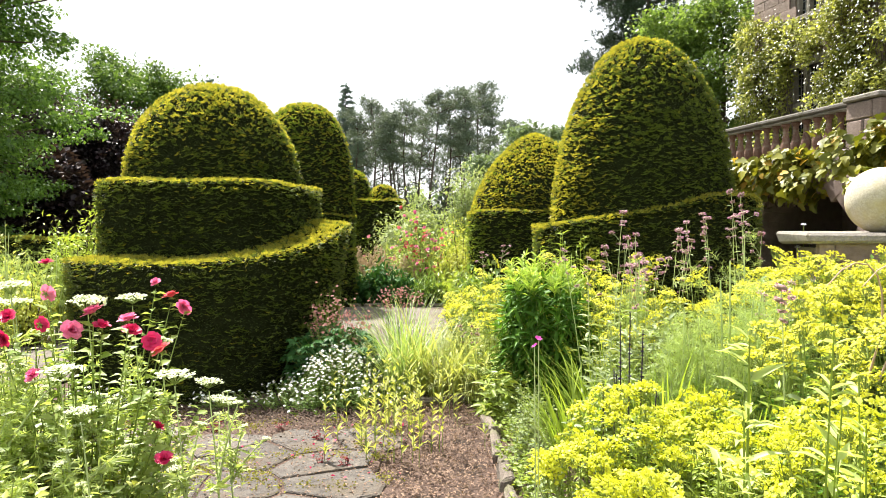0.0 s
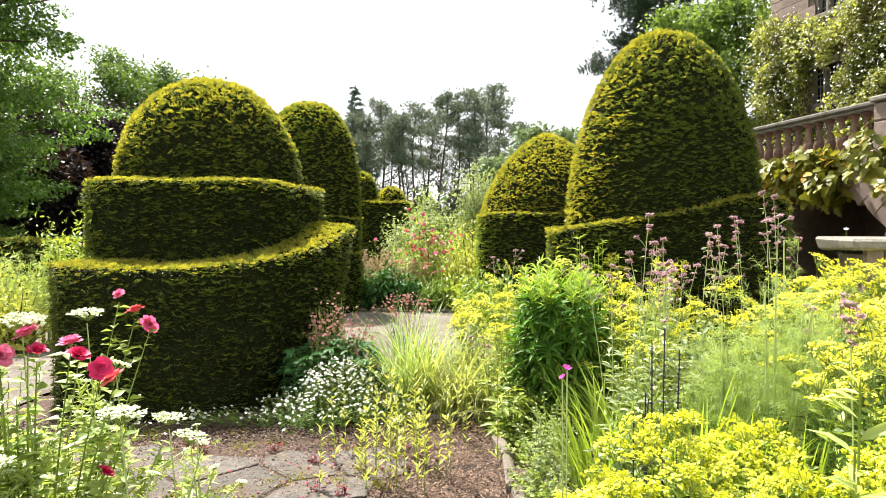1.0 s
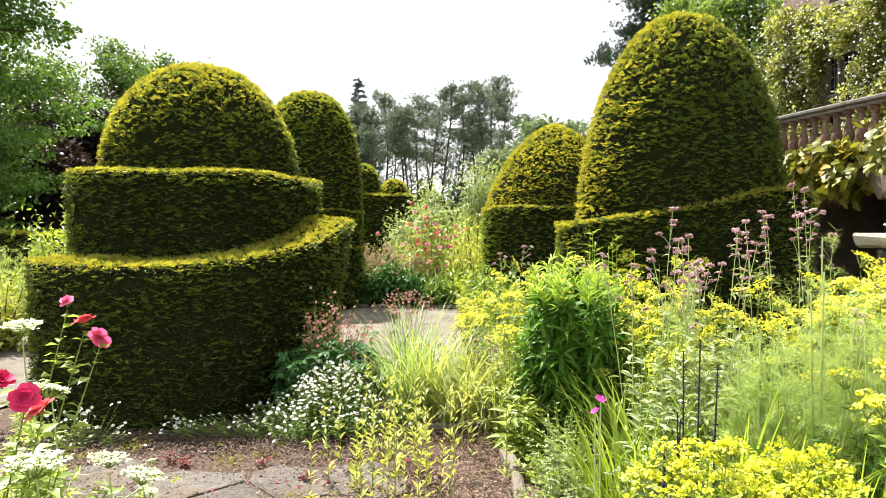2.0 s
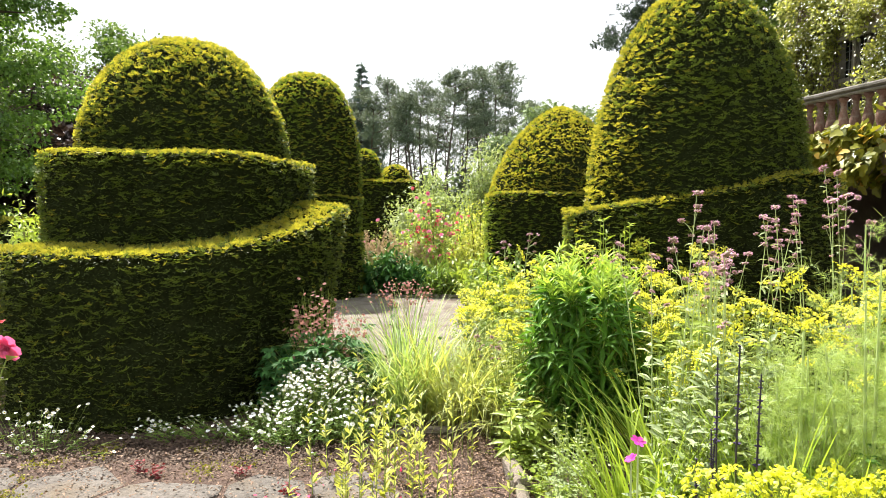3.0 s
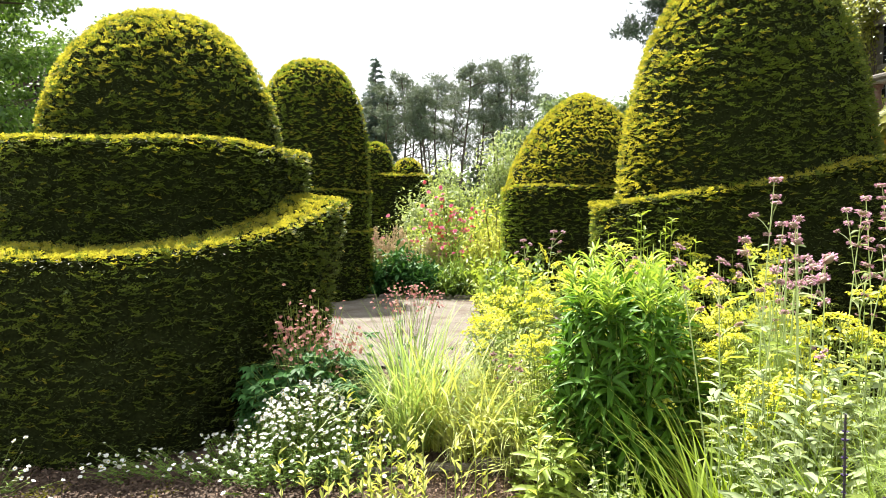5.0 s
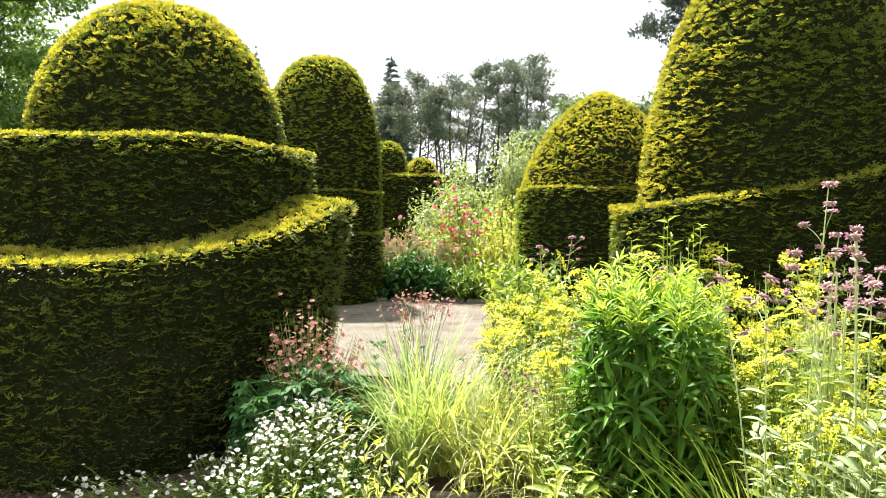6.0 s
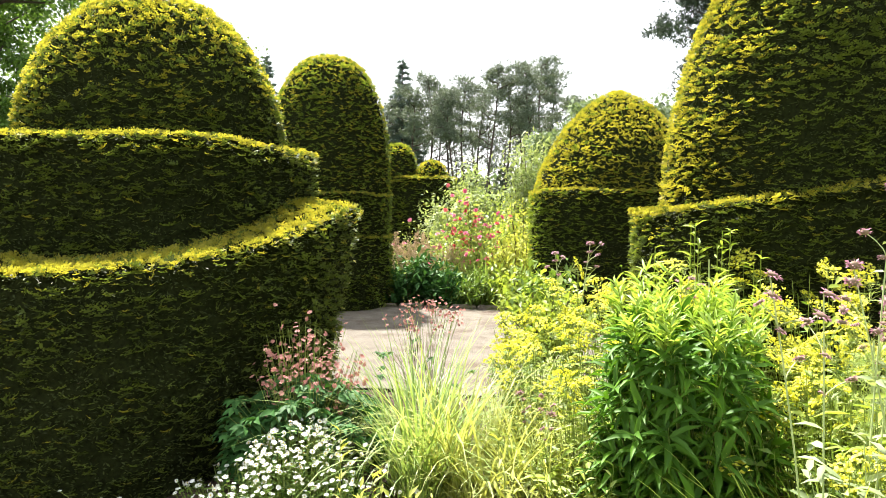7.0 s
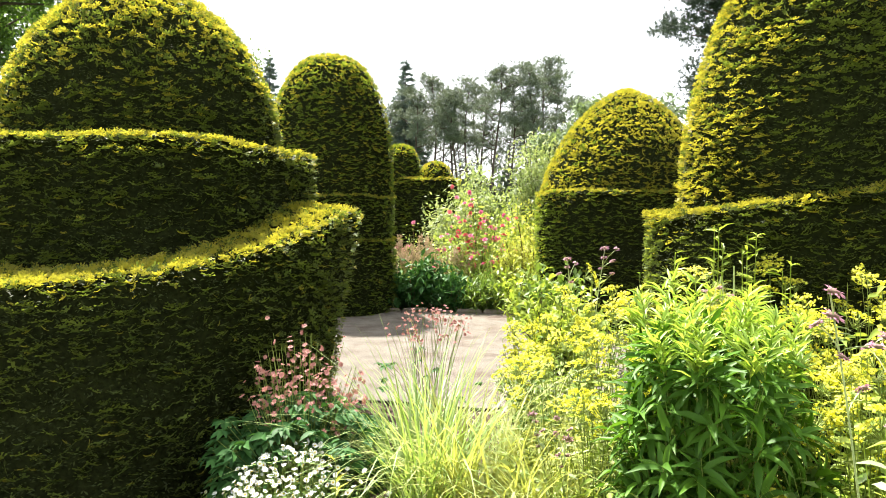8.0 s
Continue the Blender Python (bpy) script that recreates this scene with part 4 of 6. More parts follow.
STRAP = leaf_mat("bright_strap_leaves", (0.14, 0.24, 0.025), (0.42, 0.53, 0.09), 0.45, 0.4, 3.0)
PALE_SHRUB = leaf_mat("pale_shrub_leaves", (0.17, 0.24, 0.10), (0.38, 0.45, 0.23), 0.42, 0.5, 2.0)
BLADE2 = leaf_mat("striped_grass_blades", (0.28, 0.33, 0.08), (0.58, 0.60, 0.25), 0.45, 0.45, 3.0)
LIMEY = leaf_mat("yellow_green_leaves", (0.33, 0.38, 0.06), (0.56, 0.58, 0.16), 0.45, 0.5, 5.0)
YELLOW = leaf_mat("yellow_florets", (0.55, 0.55, 0.035), (0.78, 0.77, 0.12), 0.35, 0.6, 8.0)
YELLOW2 = leaf_mat("acid_yellow_bracts", (0.48, 0.52, 0.03), (0.74, 0.75, 0.09), 0.40, 0.5, 8.0)
WHITE = leaf_mat("white_petals", (0.74, 0.74, 0.68), (0.86, 0.86, 0.82), 0.25, 0.6, 8.0, glow=(1.0, 1.0, 0.95))
CREAM = leaf_mat("cream_florets", (0.50, 0.58, 0.32), (0.76, 0.79, 0.56), 0.30, 0.6, 8.0, glow=(1.0, 1.0, 0.95))
GOLDEYE = solid_mat("golden_eye", (0.60, 0.40, 0.02), (0.75, 0.55, 0.05), 60.0, 0.8, 0.5, 300.0)
PINK = leaf_mat("pink_petals", (0.74, 0.07, 0.27), (0.90, 0.38, 0.50), 0.35, 0.5, 9.0, per_object=True, glow=(1.0, 0.9, 0.9))
CRIMSON = leaf_mat("crimson_petals", (0.48, 0.008, 0.06), (0.70, 0.04, 0.18), 0.30, 0.5, 9.0, per_object=True, glow=(1.0, 0.9, 0.9))
CORAL = leaf_mat("coral_petals", (0.72, 0.07, 0.10), (0.85, 0.24, 0.24), 0.35, 0.5, 9.0, per_object=True, glow=(1.0, 0.9, 0.9))
MAUVE = leaf_mat("mauve_florets", (0.38, 0.15, 0.25), (0.66, 0.40, 0.50), 0.30, 0.6, 9.0, glow=(1.0, 1.0, 0.95))
CALYX = leaf_mat("brownish_calyx", (0.14, 0.10, 0.07), (0.28, 0.20, 0.14), 0.15, 0.6, 9.0)
VIOLET = leaf_mat("violet_florets", (0.022, 0.012, 0.05), (0.075, 0.045, 0.15), 0.15, 0.6, 9.0, glow=(1.0, 1.0, 0.95))
MAGENTA = leaf_mat("magenta_petals", (0.40, 0.01, 0.22), (0.55, 0.05, 0.35), 0.3, 0.6, 9.0, glow=(1.0, 1.0, 0.95))
DUSKY = leaf_mat("dusky_pink_bracts", (0.28, 0.075, 0.070), (0.62, 0.33, 0.28), 0.30, 0.6, 9.0, glow=(1.0, 1.0, 0.95))
PLUME = leaf_mat("buff_pink_plumes", (0.36, 0.26, 0.20), (0.56, 0.44, 0.36), 0.30, 0.7, 5.0)
PALEBLUE = leaf_mat("pale_blue_petals", (0.42, 0.44, 0.62), (0.60, 0.60, 0.75), 0.3, 0.6, 9.0, glow=(1.0, 1.0, 1.0))
VINE = leaf_mat("vine_leaves", (0.028, 0.06, 0.008), (0.34, 0.32, 0.035), 0.35, 0.45, 1.5, tips=(0.5, 0.33, 0.06))
CLIMBER = leaf_mat("climbing_rose_leaves", (0.012, 0.030, 0.006), (0.56, 0.59, 0.18), 0.58, 0.45, 1.6)
# leaf brown taken darker, with the shade at the hedge foot in it
MULCH = leaf_mat("shade_dark_rotting_leaves", (0.030, 0.020, 0.013), (0.125, 0.080, 0.052), 0.0, 0.8, 5.0)
LITTER = leaf_mat("dead_leaf_litter", (0.085, 0.048, 0.032), (0.31, 0.21, 0.15), 0.1, 0.8, 6.0)
MOSS = leaf_mat("yellow_moss", (0.14, 0.15, 0.025), (0.30, 0.28, 0.06), 0.3, 0.8, 6.0)


# ---------------------------------------------------------------- flower heads (shared meshes)
def head_mesh(name, *pairs):
    return mesh_np(name, [s for s, m in pairs], [m for s, m in pairs])


def dome_points(n, r, h, seed):
    g = np.random.default_rng(seed)
    k = np.arange(n) + 0.5
    rad = r * np.sqrt(k / n)
    a = k * 2.39996 + g.uniform(-0.2, 0.2, n)
    return np.stack([rad * np.cos(a), rad * np.sin(a), h * (1 - (rad / r) ** 2)], 1) + g.normal(0, 0.03 * r, (n, 3))


def umbel(name, n, dome_h, floret, mat, stalk, seed, grains=5):
    """A flat flower head of radius 1 on rays from a point below, each ray with a tuft of florets."""
    g = np.random.default_rng(seed)
    p = dome_points(n, 1.0, dome_h, seed)
    rays = tubes(arcs(np.repeat(A((0, 0, -0.75)), n, 0), p - A((0, 0, 0.03)), -0.15, 2), np.full((n, 2), 0.02), 3)
    q = np.repeat(p, grains, 0) + g.normal(0, floret * 0.55, (n * grains, 3)) * np.array([1, 1, 0.45])
    d = unit(g.normal(size=q.shape) * 0.5 + A((0, 0, 1.0)))
    return head_mesh(name, (stamp(disc(1.0, 4, 0.35), q, frames_on(d, g), floret * 0.5 * g.uniform(0.7, 1.3, len(q))), mat), (rays, stalk))


def frames_on(d, g):
    """Axes with the normal along d."""
    d = unit(d)
    x = unit(np.cross(d, g.normal(size=d.shape)))
    return x, np.cross(d, x), d


def petals(n, r0, r1, width, lift, curl, seed, wob=0.12):
    """A ring of cupped petals."""
    g = np.random.default_rng(seed)
    v, f = [], []
    for k in range(n):
        a = 2 * math.pi * k / n + g.uniform(-wob, wob)
        e = lift + g.uniform(-0.1, 0.1) - wob + wob * 2 * g.random()
        c, s = math.cos(a), math.sin(a)
        i = len(v)
        for t, w in ((0.0, 0.35), (0.55, 1.0), (1.0, 0.55)):
            rad = r0 + (r1 - r0) * t * math.cos(e * (1 - curl * t))
            z = (r1 - r0) * t * math.sin(e * (1 - curl * t)) + 0.02 * g.normal()
            for side in (-1, 1):
                v.append((c * rad - s * side * width * w * 0.5, s * rad + c * side * width * w * 0.5, z))
            v.append((c * rad * 0.99, s * rad * 0.99, z - 0.06 * width))
        for t in (0, 1):
            b = i + 3 * t
            f += [(b, b + 3, b + 5), (b, b + 5, b + 2), (b + 2, b + 5, b + 4), (b + 2, b + 4, b + 1)]
    return A(*v), T(*f)


def rose_mesh(name, mat, seed, open_up):
    rings = [petals(6, 0.10, 1.0, 0.95, open_up, 0.7, seed, 0.30), petals(6, 0.08, 0.88, 0.85, open_up + 0.35, 0.35, seed + 1, 0.35), petals(6, 0.06, 0.70, 0.70, open_up + 0.6, 0.2, seed + 2, 0.3),
             petals(5, 0.05, 0.52, 0.52, open_up + 0.75, 0.1, seed + 5, 0.3), petals(4, 0.03, 0.38, 0.40, 1.25, 0.1, seed + 3)]
    calyx = petals(5, 0.0, 0.5, 0.2, -0.5, 0.0, seed + 4)
    return head_mesh(name, (join(*rings), mat), (shift(calyx, (0, 0, -0.05)), STEM), (shift(ball(0.16, 4, 6), (0, 0, -0.12)), STEM))


def ray_flower(n, r, width, lift, seed):
    """A small daisy ring: slim petals that meet at one point."""
    g = np.random.default_rng(seed)
    v, f = [(0, 0, 0)], []
    for k in range(n):
        a = 2 * math.pi * k / n + g.uniform(-0.08, 0.08)
        c, s, e = math.cos(a), math.sin(a), lift + g.uniform(-0.12, 0.12)
        i = len(v)
        for t, w in ((0.55, 0.8), (0.9, 1.0)):
            rad = r * t * math.cos(e)
            v += [(c * rad - s * side * width * w * 0.5, s * rad + c * side * width * w * 0.5, r * t * math.sin(e)) for side in (-1, 1)]
        v.append((c * r * math.cos(e), s * r * math.cos(e), r * math.sin(e)))
        f += [(0, i + 1, i), (i, i + 1, i + 3), (i, i + 3, i + 2), (i + 2, i + 3, i + 4)]
    return A(*v), T(*f)


DAISY = [head_mesh("daisy", (ray_flower(14, 1.0, 0.34, lift, 5 + k), WHITE), (shift(ball(0.34, 4, 8, 0.5), (0, 0, 0.05)), GOLDEYE)) for k, lift in enumerate((0.15, 0.35, -0.1))]
ROSES = [rose_mesh("rose_bloom", PINK, 11, 0.72), rose_mesh("rose_bloom", CRIMSON, 21, 0.60), rose_mesh("rose_bloom", CORAL, 31, 0.8)]
YUMBEL = [umbel("yellow_umbel", 15, 0.40, 0.22, YELLOW, STEM, 3 + k, 5) for k in range(3)]
EUPH = [umbel("spurge_head", 11, 0.65, 0.30, YELLOW2, STEM, 13 + k, 6) for k in range(3)]
WUMBEL = [umbel("white_umbel", 26, 0.13, 0.20, CREAM, STEM, 23 + k, 7) for k in range(3)]


def whorl_mesh(seed):
    g = np.random.default_rng(seed)
    n = 48
    a = g.uniform(0, 6.28, n)
    el = g.normal(0.1, 0.35, n)
    d = np.stack([np.cos(a) * np.cos(el), np.sin(a) * np.cos(el), np.sin(el)], 1)
    core = shift(ball(0.55, 5, 8, 0.62), (0, 0, 0))
    lips = stamp(LEAF, d * np.array([0.52, 0.52, 0.4]), frames_from(d), np.stack([np.full(n, 0.24), np.full(n, 0.40), np.full(n, 0.4)], 1) * g.uniform(0.7, 1.2, (n, 1)))
    return head_mesh("flower_whorl", (core, CALYX), (lips, MAUVE))


WHORL = [whorl_mesh(k) for k in range(3)]
g0 = np.random.default_rng(77)
pts = dome_points(13, 0.85, 0.35, 4)
ASTR = [head_mesh("pincushion_flower", (petals(8, 0.12, 1.0, 0.46, 0.35, 0.2, 41 + k), DUSKY), (stamp(ball(0.13, 3, 5), dome_points(6, 0.5, 0.4, k), frames_on(np.repeat(A((0, 0, 1.0)), 6, 0), g0), np.ones(6)), DUSKY)) for k in range(2)]


def put_heads(parent, meshes, p, size, name, label, seed, tilt=0.35, lean=None):
    """Flower heads as parts on shared meshes."""
    g = np.random.default_rng(seed)
    for k, q in enumerate(p):
        d = Vector(g.normal(size=3) * tilt) + Vector((0, 0, 1.0)) + (Vector(lean) if lean else Vector())
        ob = new(name, meshes[int(g.integers(0, len(meshes)))])
        ob.parent = parent
        ob.matrix_basis = Matrix.Translation(Vector(q)) @ d.to_track_quat("Z", "Y").to_matrix().to_4x4() @ Matrix.Rotation(g.uniform(0, 6.28), 4, "Z") @ Matrix.Diagonal((*(size * g.uniform(0.78, 1.2, 3)), 1.0))
        if label:
            tagged(ob, label)


# ---------------------------------------------------------------- plant forms
def mass(name, soup, mat, parent, label=""):
    """A part made of pieces too many and small to count."""
    return tagged(part_np(name, soup, mat, parent, label), kind="stuff")


def stems_of(g, n, h, base_r, top_r, sag=0.12, ragged=0.25, round_top=0.3):
    a, r = g.uniform(0, 6.28, n), np.sqrt(g.random(n))
    b = np.stack([np.cos(a) * r * base_r, np.sin(a) * r * base_r, np.full(n, -0.02)], 1)
    a2 = a + g.normal(0, 0.35, n)
    tip = np.stack([np.cos(a2) * r * top_r, np.sin(a2) * r * top_r, h * (1 - round_top * r ** 2) * g.uniform(1 - ragged, 1.0, n)], 1)
    return arcs(b, tip, sag, 6)


def along(p, t):
    """Points at shares t (n, m) along lines p (n, k, 3), and the lines' direction there."""
    k = p.shape[1] - 1
    seg = np.clip(t * k, 0, k - 1e-6)
    i0 = seg.astype(int)
    rows = np.arange(len(p))[:, None]
    a, b = p[rows, i0], p[rows, i0 + 1]
    return a + (b - a) * (seg - i0)[..., None], unit(b - a)


def leaves_on(g, p, per, length, width, shape, lo=0.12, hi=1.0, rise=0.35, taper=0.4, droop=0.0):
    t = np.sort(g.uniform(lo, hi, (len(p), per)), 1)
    c, d = along(p, t)
    c, d, t = c.reshape(-1, 3), d.reshape(-1, 3), t.reshape(-1)
    a = g.uniform(0, 6.28, len(c))
    out = np.stack([np.cos(a), np.sin(a), 0 * a], 1)
    ax = unit(out + d * (rise + g.normal(0, 0.2, len(c)))[:, None] + np.array([0, 0, -droop]))
    s = (1 - taper * t) * g.uniform(0.65, 1.2, len(c))
    return stamp(shape, c, frames_from(ax, unit(d + g.normal(size=d.shape) * 0.3)), np.stack([width * s, length * s, length * s], 1))


def herb(name, at, h, base_r, top_r, n, per, leaf, mat, label, category, seed, shape=LANCE, stem=None, stem_r=0.004, heads=None, group="", **kw):
    """A leafy perennial: many stems from one crown, leaves up each stem, flower heads at the tips: heads = (meshes, size, name, label, share)."""
    g = np.random.default_rng(seed)
    ob = thing(name, Matrix.Translation(at), label, category, group)
    form = {k: kw.pop(k) for k in ("sag", "ragged", "round_top") if k in kw}
    p = stems_of(g, n, h, base_r, top_r, **form)
    if n <= 4:
        for one_stem in p:
            part_np("stem", tubes(one_stem[None], np.linspace(stem_r, stem_r * 0.45, p.shape[1])[None], 4), stem or STEM, ob)
    else:
        mass("stalk_tangle", tubes(p, np.linspace(stem_r, stem_r * 0.45, p.shape[1])[None].repeat(n, 0), 3), stem or STEM, ob)
    mass("foliage", leaves_on(g, p, per, leaf[0], leaf[1], shape, **kw), mat, ob)
    if heads:
        tips = p[g.random(n) < heads[4], -1]
        put_heads(ob, heads[0], tips, heads[1], heads[2], heads[3], seed + 1, 0.5)
    return ob


def grass(name, at, h, base_r, n, width, mat, label, seed, lean=0.5, droop=1.1, category="grass", group=""):
    g = np.random.default_rng(seed)
    ob = thing(name, Matrix.Translation(at), label, category, group)
    a, r = g.uniform(0, 6.28, n), np.sqrt(g.random(n)) * base_r
    b = np.stack([np.cos(a) * r, np.sin(a) * r, np.full(n, -0.01)], 1)
    ln = np.abs(g.normal(0, lean * 0.7, n)) + 0.04
    mass("blade_tuft", ribbons(b, a + g.normal(0, 0.5, n), ln, h * g.uniform(0.6, 1.15, n), width * g.uniform(0.6, 1.2, n), droop * g.uniform(0.2, 1.2, n), 7), mat, ob)
    return ob


def fennel(at, h, spread, n, label, seed, stalks=3):
    """Fennel: pale upright stalks carrying clouds of thread-fine leaf."""
    g = np.random.default_rng(seed)
    ob = thing("fennel", Matrix.Translation(at), label, "fennel", "fennel clumps")
    p = stems_of(g, stalks + 6, h, 0.08, spread * 0.6, ragged=0.35)
    mass("stalk_tangle", tubes(p, np.linspace(0.011, 0.004, 6)[None].repeat(len(p), 0), 6), PALE_STEM, ob)
    c, d = along(p, g.uniform(0.5, 1.0, (len(p), n // len(p))))
    c, d = c.reshape(-1, 3), d.reshape(-1, 3)
    off = g.normal(size=c.shape) * np.array([0.30, 0.30, 0.16]) * spread
    pos = c + off
    ax = unit(off * 1.5 + np.array([0, 0, 0.12]) + g.normal(size=c.shape) * 0.12)
    mass("feathery_foliage", stamp(HAIR, pos, frames_from(ax), 0.135 * g.uniform(0.6, 1.3, len(pos))), FEATHER, ob)
    return ob


# ---------------------------------------------------------------- right-hand bed
seed = 1000
for x, y, h in [(0.55, 6.65, 1.08), (0.30, 7.25, 1.02), (0.55, 7.95, 1.26), (0.88, 7.55, 1.34), (1.35, 7.0, 1.36), (1.32, 6.05, 0.98), (1.75, 6.6, 1.2), (0.15, 8.3, 0.85), (1.38, 5.40, 0.88),
                (2.1, 4.95, 1.33), (2.5, 4.6, 1.40), (2.0, 3.95, 1.32), (2.65, 3.9, 1.42), (2.3, 3.25, 1.38), (1.85, 3.45, 1.30), (2.95, 4.75, 1.40), (1.95, 5.75, 1.25), (2.45, 6.1, 1.28), (0.9, 6.8, 1.25),
                (2.9, 3.2, 1.35), (3.2, 4.1, 1.40), (1.6, 7.6, 1.4), (1.55, 6.35, 1.22), (1.75, 7.0, 1.38), (2.1, 7.3, 1.4), (2.75, 5.1, 1.46), (3.1, 5.0, 1.45), (2.45, 5.25, 1.42), (3.3, 4.7, 1.46), (1.15, 7.2, 1.38)]:
    seed += 7
    herb("yellow_umbel_plant", (x, y, 0), h, 0.12, 0.34, 26, 9, (0.10, 0.045), FRESH if seed % 2 else MIDGREEN, "bushy herb with flat acid-yellow flower heads", "flowering herb", seed, LEAF,
         heads=(YUMBEL, 0.078, "yellow_umbel", "flat acid-yellow flower head", 0.55 if y > 6 else 0.75), group="yellow umbel herbs", rise=0.5)
for x, y, h, w in [(0.98, 3.58, 0.78, 0.34), (0.70, 3.26, 0.62, 0.26), (1.45, 3.80, 0.70, 0.34), (1.22, 3.05, 0.72, 0.34), (1.70, 2.95, 0.86, 0.36), (1.42, 2.45, 0.92, 0.34), (1.95, 2.35, 1.05, 0.36), (0.80, 2.75, 0.62, 0.26)]:
    seed += 7
    herb("spurge", (x, y, 0), h, 0.14, w, 44, 13, (0.085, 0.026), FRESH, "mound of spurge with bright yellow-green bracts", "spurge", seed, LANCE, rise=0.6,
         heads=(EUPH, 0.060, "spurge_head", "bright yellow-green flower head", 0.62), group="spurge clumps", ragged=0.2, round_top=0.3)
for x, y, h in [(0.90, 1.98, 1.36), (1.12, 2.05, 1.40), (0.76, 1.80, 1.10), (1.32, 2.12, 1.22), (1.02, 1.72, 1.05), (1.5, 1.95, 1.3), (1.02, 7.7, 1.62), (1.22, 7.5, 1.72), (1.45, 7.65, 1.80), (1.62, 7.4, 1.70), (0.82, 7.9, 1.45), (1.3, 7.85, 1.66)]:
    seed += 7
    herb("leafy_shoot", (x, y, 0), h, 0.04, 0.09, 3, 32, (0.145, 0.036), PALELEAF if y < 3 else FRESH, "tall unbranched shoot with narrow pale green leaves", "perennial shoot", seed, LANCE, stem=FRESH, stem_r=0.006, group="tall leafy shoots", rise=0.55, ragged=0.15)
for x, y, h, w in [(1.55, 4.50, 1.10, 0.26), (1.78, 4.38, 1.42, 0.36), (2.05, 4.6, 1.40, 0.42), (2.0, 4.25, 1.3, 0.36)]:
    seed += 7
    fennel((x, y, 0), h + 0.05, w, 400, "cloud of feathery pale green fennel", seed)
for x, y, h, n in [(0.92, 4.72, 0.78, 120), (1.12, 4.95, 0.85, 110), (1.25, 5.45, 0.9, 80), (1.72, 3.98, 0.82, 110), (2.12, 3.5, 0.9, 110), (1.36, 4.35, 0.92, 170), (1.5, 4.1, 0.85, 120)]:
    seed += 7
    grass("strap_leaved_clump", (x, y, 0), h, 0.16, n, 0.017, STRAP, "clump of arching strap leaves", seed, 0.55, 1.0, "perennial", "strap-leaved clumps")
for x, y, h in [(0.62, 5.25, 0.46), (0.80, 5.05, 0.5), (0.58, 4.75, 0.36), (0.62, 4.3, 0.34), (0.64, 3.85, 0.3), (0.72, 5.5, 0.5)]:
    seed += 7
    herb("catmint", (x, y, 0), h, 0.10, 0.22, 26, 12, (0.048, 0.024), (SILVER, FRESH)[seed % 2], "low mound of grey-green catmint", "catmint", seed, LEAF, stem=PALE_STEM, stem_r=0.0025, group="catmint mounds", round_top=0.5)

for x, y, h in [(1.28, 5.0, 1.05), (1.48, 4.95, 1.12), (1.15, 4.7, 0.85), (1.6, 5.25, 1.2), (1.3, 5.3, 1.1)]:
    seed += 7
    herb("grey_leaved_plant", (x, y, 0), h, 0.10, 0.24, 20, 15, (0.15, 0.048), SILVER, "pale grey-green upright plant with woolly leaves", "perennial", seed, LANCE, stem=PALE_STEM, group="grey-leaved plants", rise=0.5, ragged=0.3)

# the large dark-leaved bush in the bed
bush_rng = np.random.default_rng(5)
bush = thing("willow_leaved_bush", Matrix.Translation((0.86, 6.2, 0)), "dense bush of long dark green leaves, paler at the top", "bush")
k = 210
a, z = bush_rng.uniform(0, 6.28, k), bush_rng.uniform(0.10, 1.12, k)
wide = 0.39 * np.sqrt(np.clip(1 - ((z - 0.60) / 0.66) ** 2, 0.05, 1)) * bush_rng.uniform(0.72, 1.05, k)
shoot_tip = np.stack([np.cos(a) * wide, np.sin(a) * wide, z], 1)
bp = arcs(shoot_tip * np.array([0.28, 0.28, 0]), shoot_tip, 0.12, 6)
mass("stalk_tangle", tubes(bp, np.linspace(0.005, 0.002, 6)[None].repeat(k, 0), 4), STEM, bush)
per = 11
axis = unit(shoot_tip * np.array([1.5, 1.5, 0]) + np.array([0, 0, 0.55]) + bush_rng.normal(size=(k, 3)) * 0.12)
spin = np.arange(per)[None] * 2.4 + bush_rng.uniform(0, 6.28, (k, 1))
sx = unit(np.cross(axis, np.array([0.1, 0.2, 1.0])))
sy = np.cross(axis, sx)
ring = np.cos(spin)[..., None] * sx[:, None] + np.sin(spin)[..., None] * sy[:, None]
way = unit(ring + axis[:, None] * np.linspace(-0.25, 1.3, per)[None, :, None] + np.array([0, 0, -0.30]))
root = shoot_tip[:, None] - axis[:, None] * np.linspace(0.13, 0.0, per)[None, :, None]
long = bush_rng.uniform(0.11, 0.165, k * per)
face = unit(axis[:, None].repeat(per, 1).reshape(-1, 3) + np.array([0, 0, 0.4]) + bush_rng.normal(size=(k * per, 3)) * 0.2)
mass("foliage", stamp(LANCE, root.reshape(-1, 3), frames_from(way.reshape(-1, 3), face), np.stack([long * 0.25, long, long], 1)), DEEP, bush, "long glossy dark green leaves")
mass("inner_foliage", leaves_on(bush_rng, bp, 8, 0.13, 0.034, LANCE, 0.2, 0.85, 0.0, 0.1, 0.5), DEEP, bush)
k = 46
a, r = bush_rng.uniform(0, 6.28, k), 0.33 * np.sqrt(bush_rng.random(k))
foot = np.stack([np.cos(a) * r, np.sin(a) * r, 1.06 - 0.9 * r ** 2], 1)
yp = arcs(foot, foot + np.stack([np.cos(a) * 0.05, np.sin(a) * 0.05, bush_rng.uniform(0.12, 0.30, k)], 1), 0.1, 6)
mass("young_stalk_tangle", tubes(yp, np.full((k, 6), 0.002), 3), FRESH, bush)
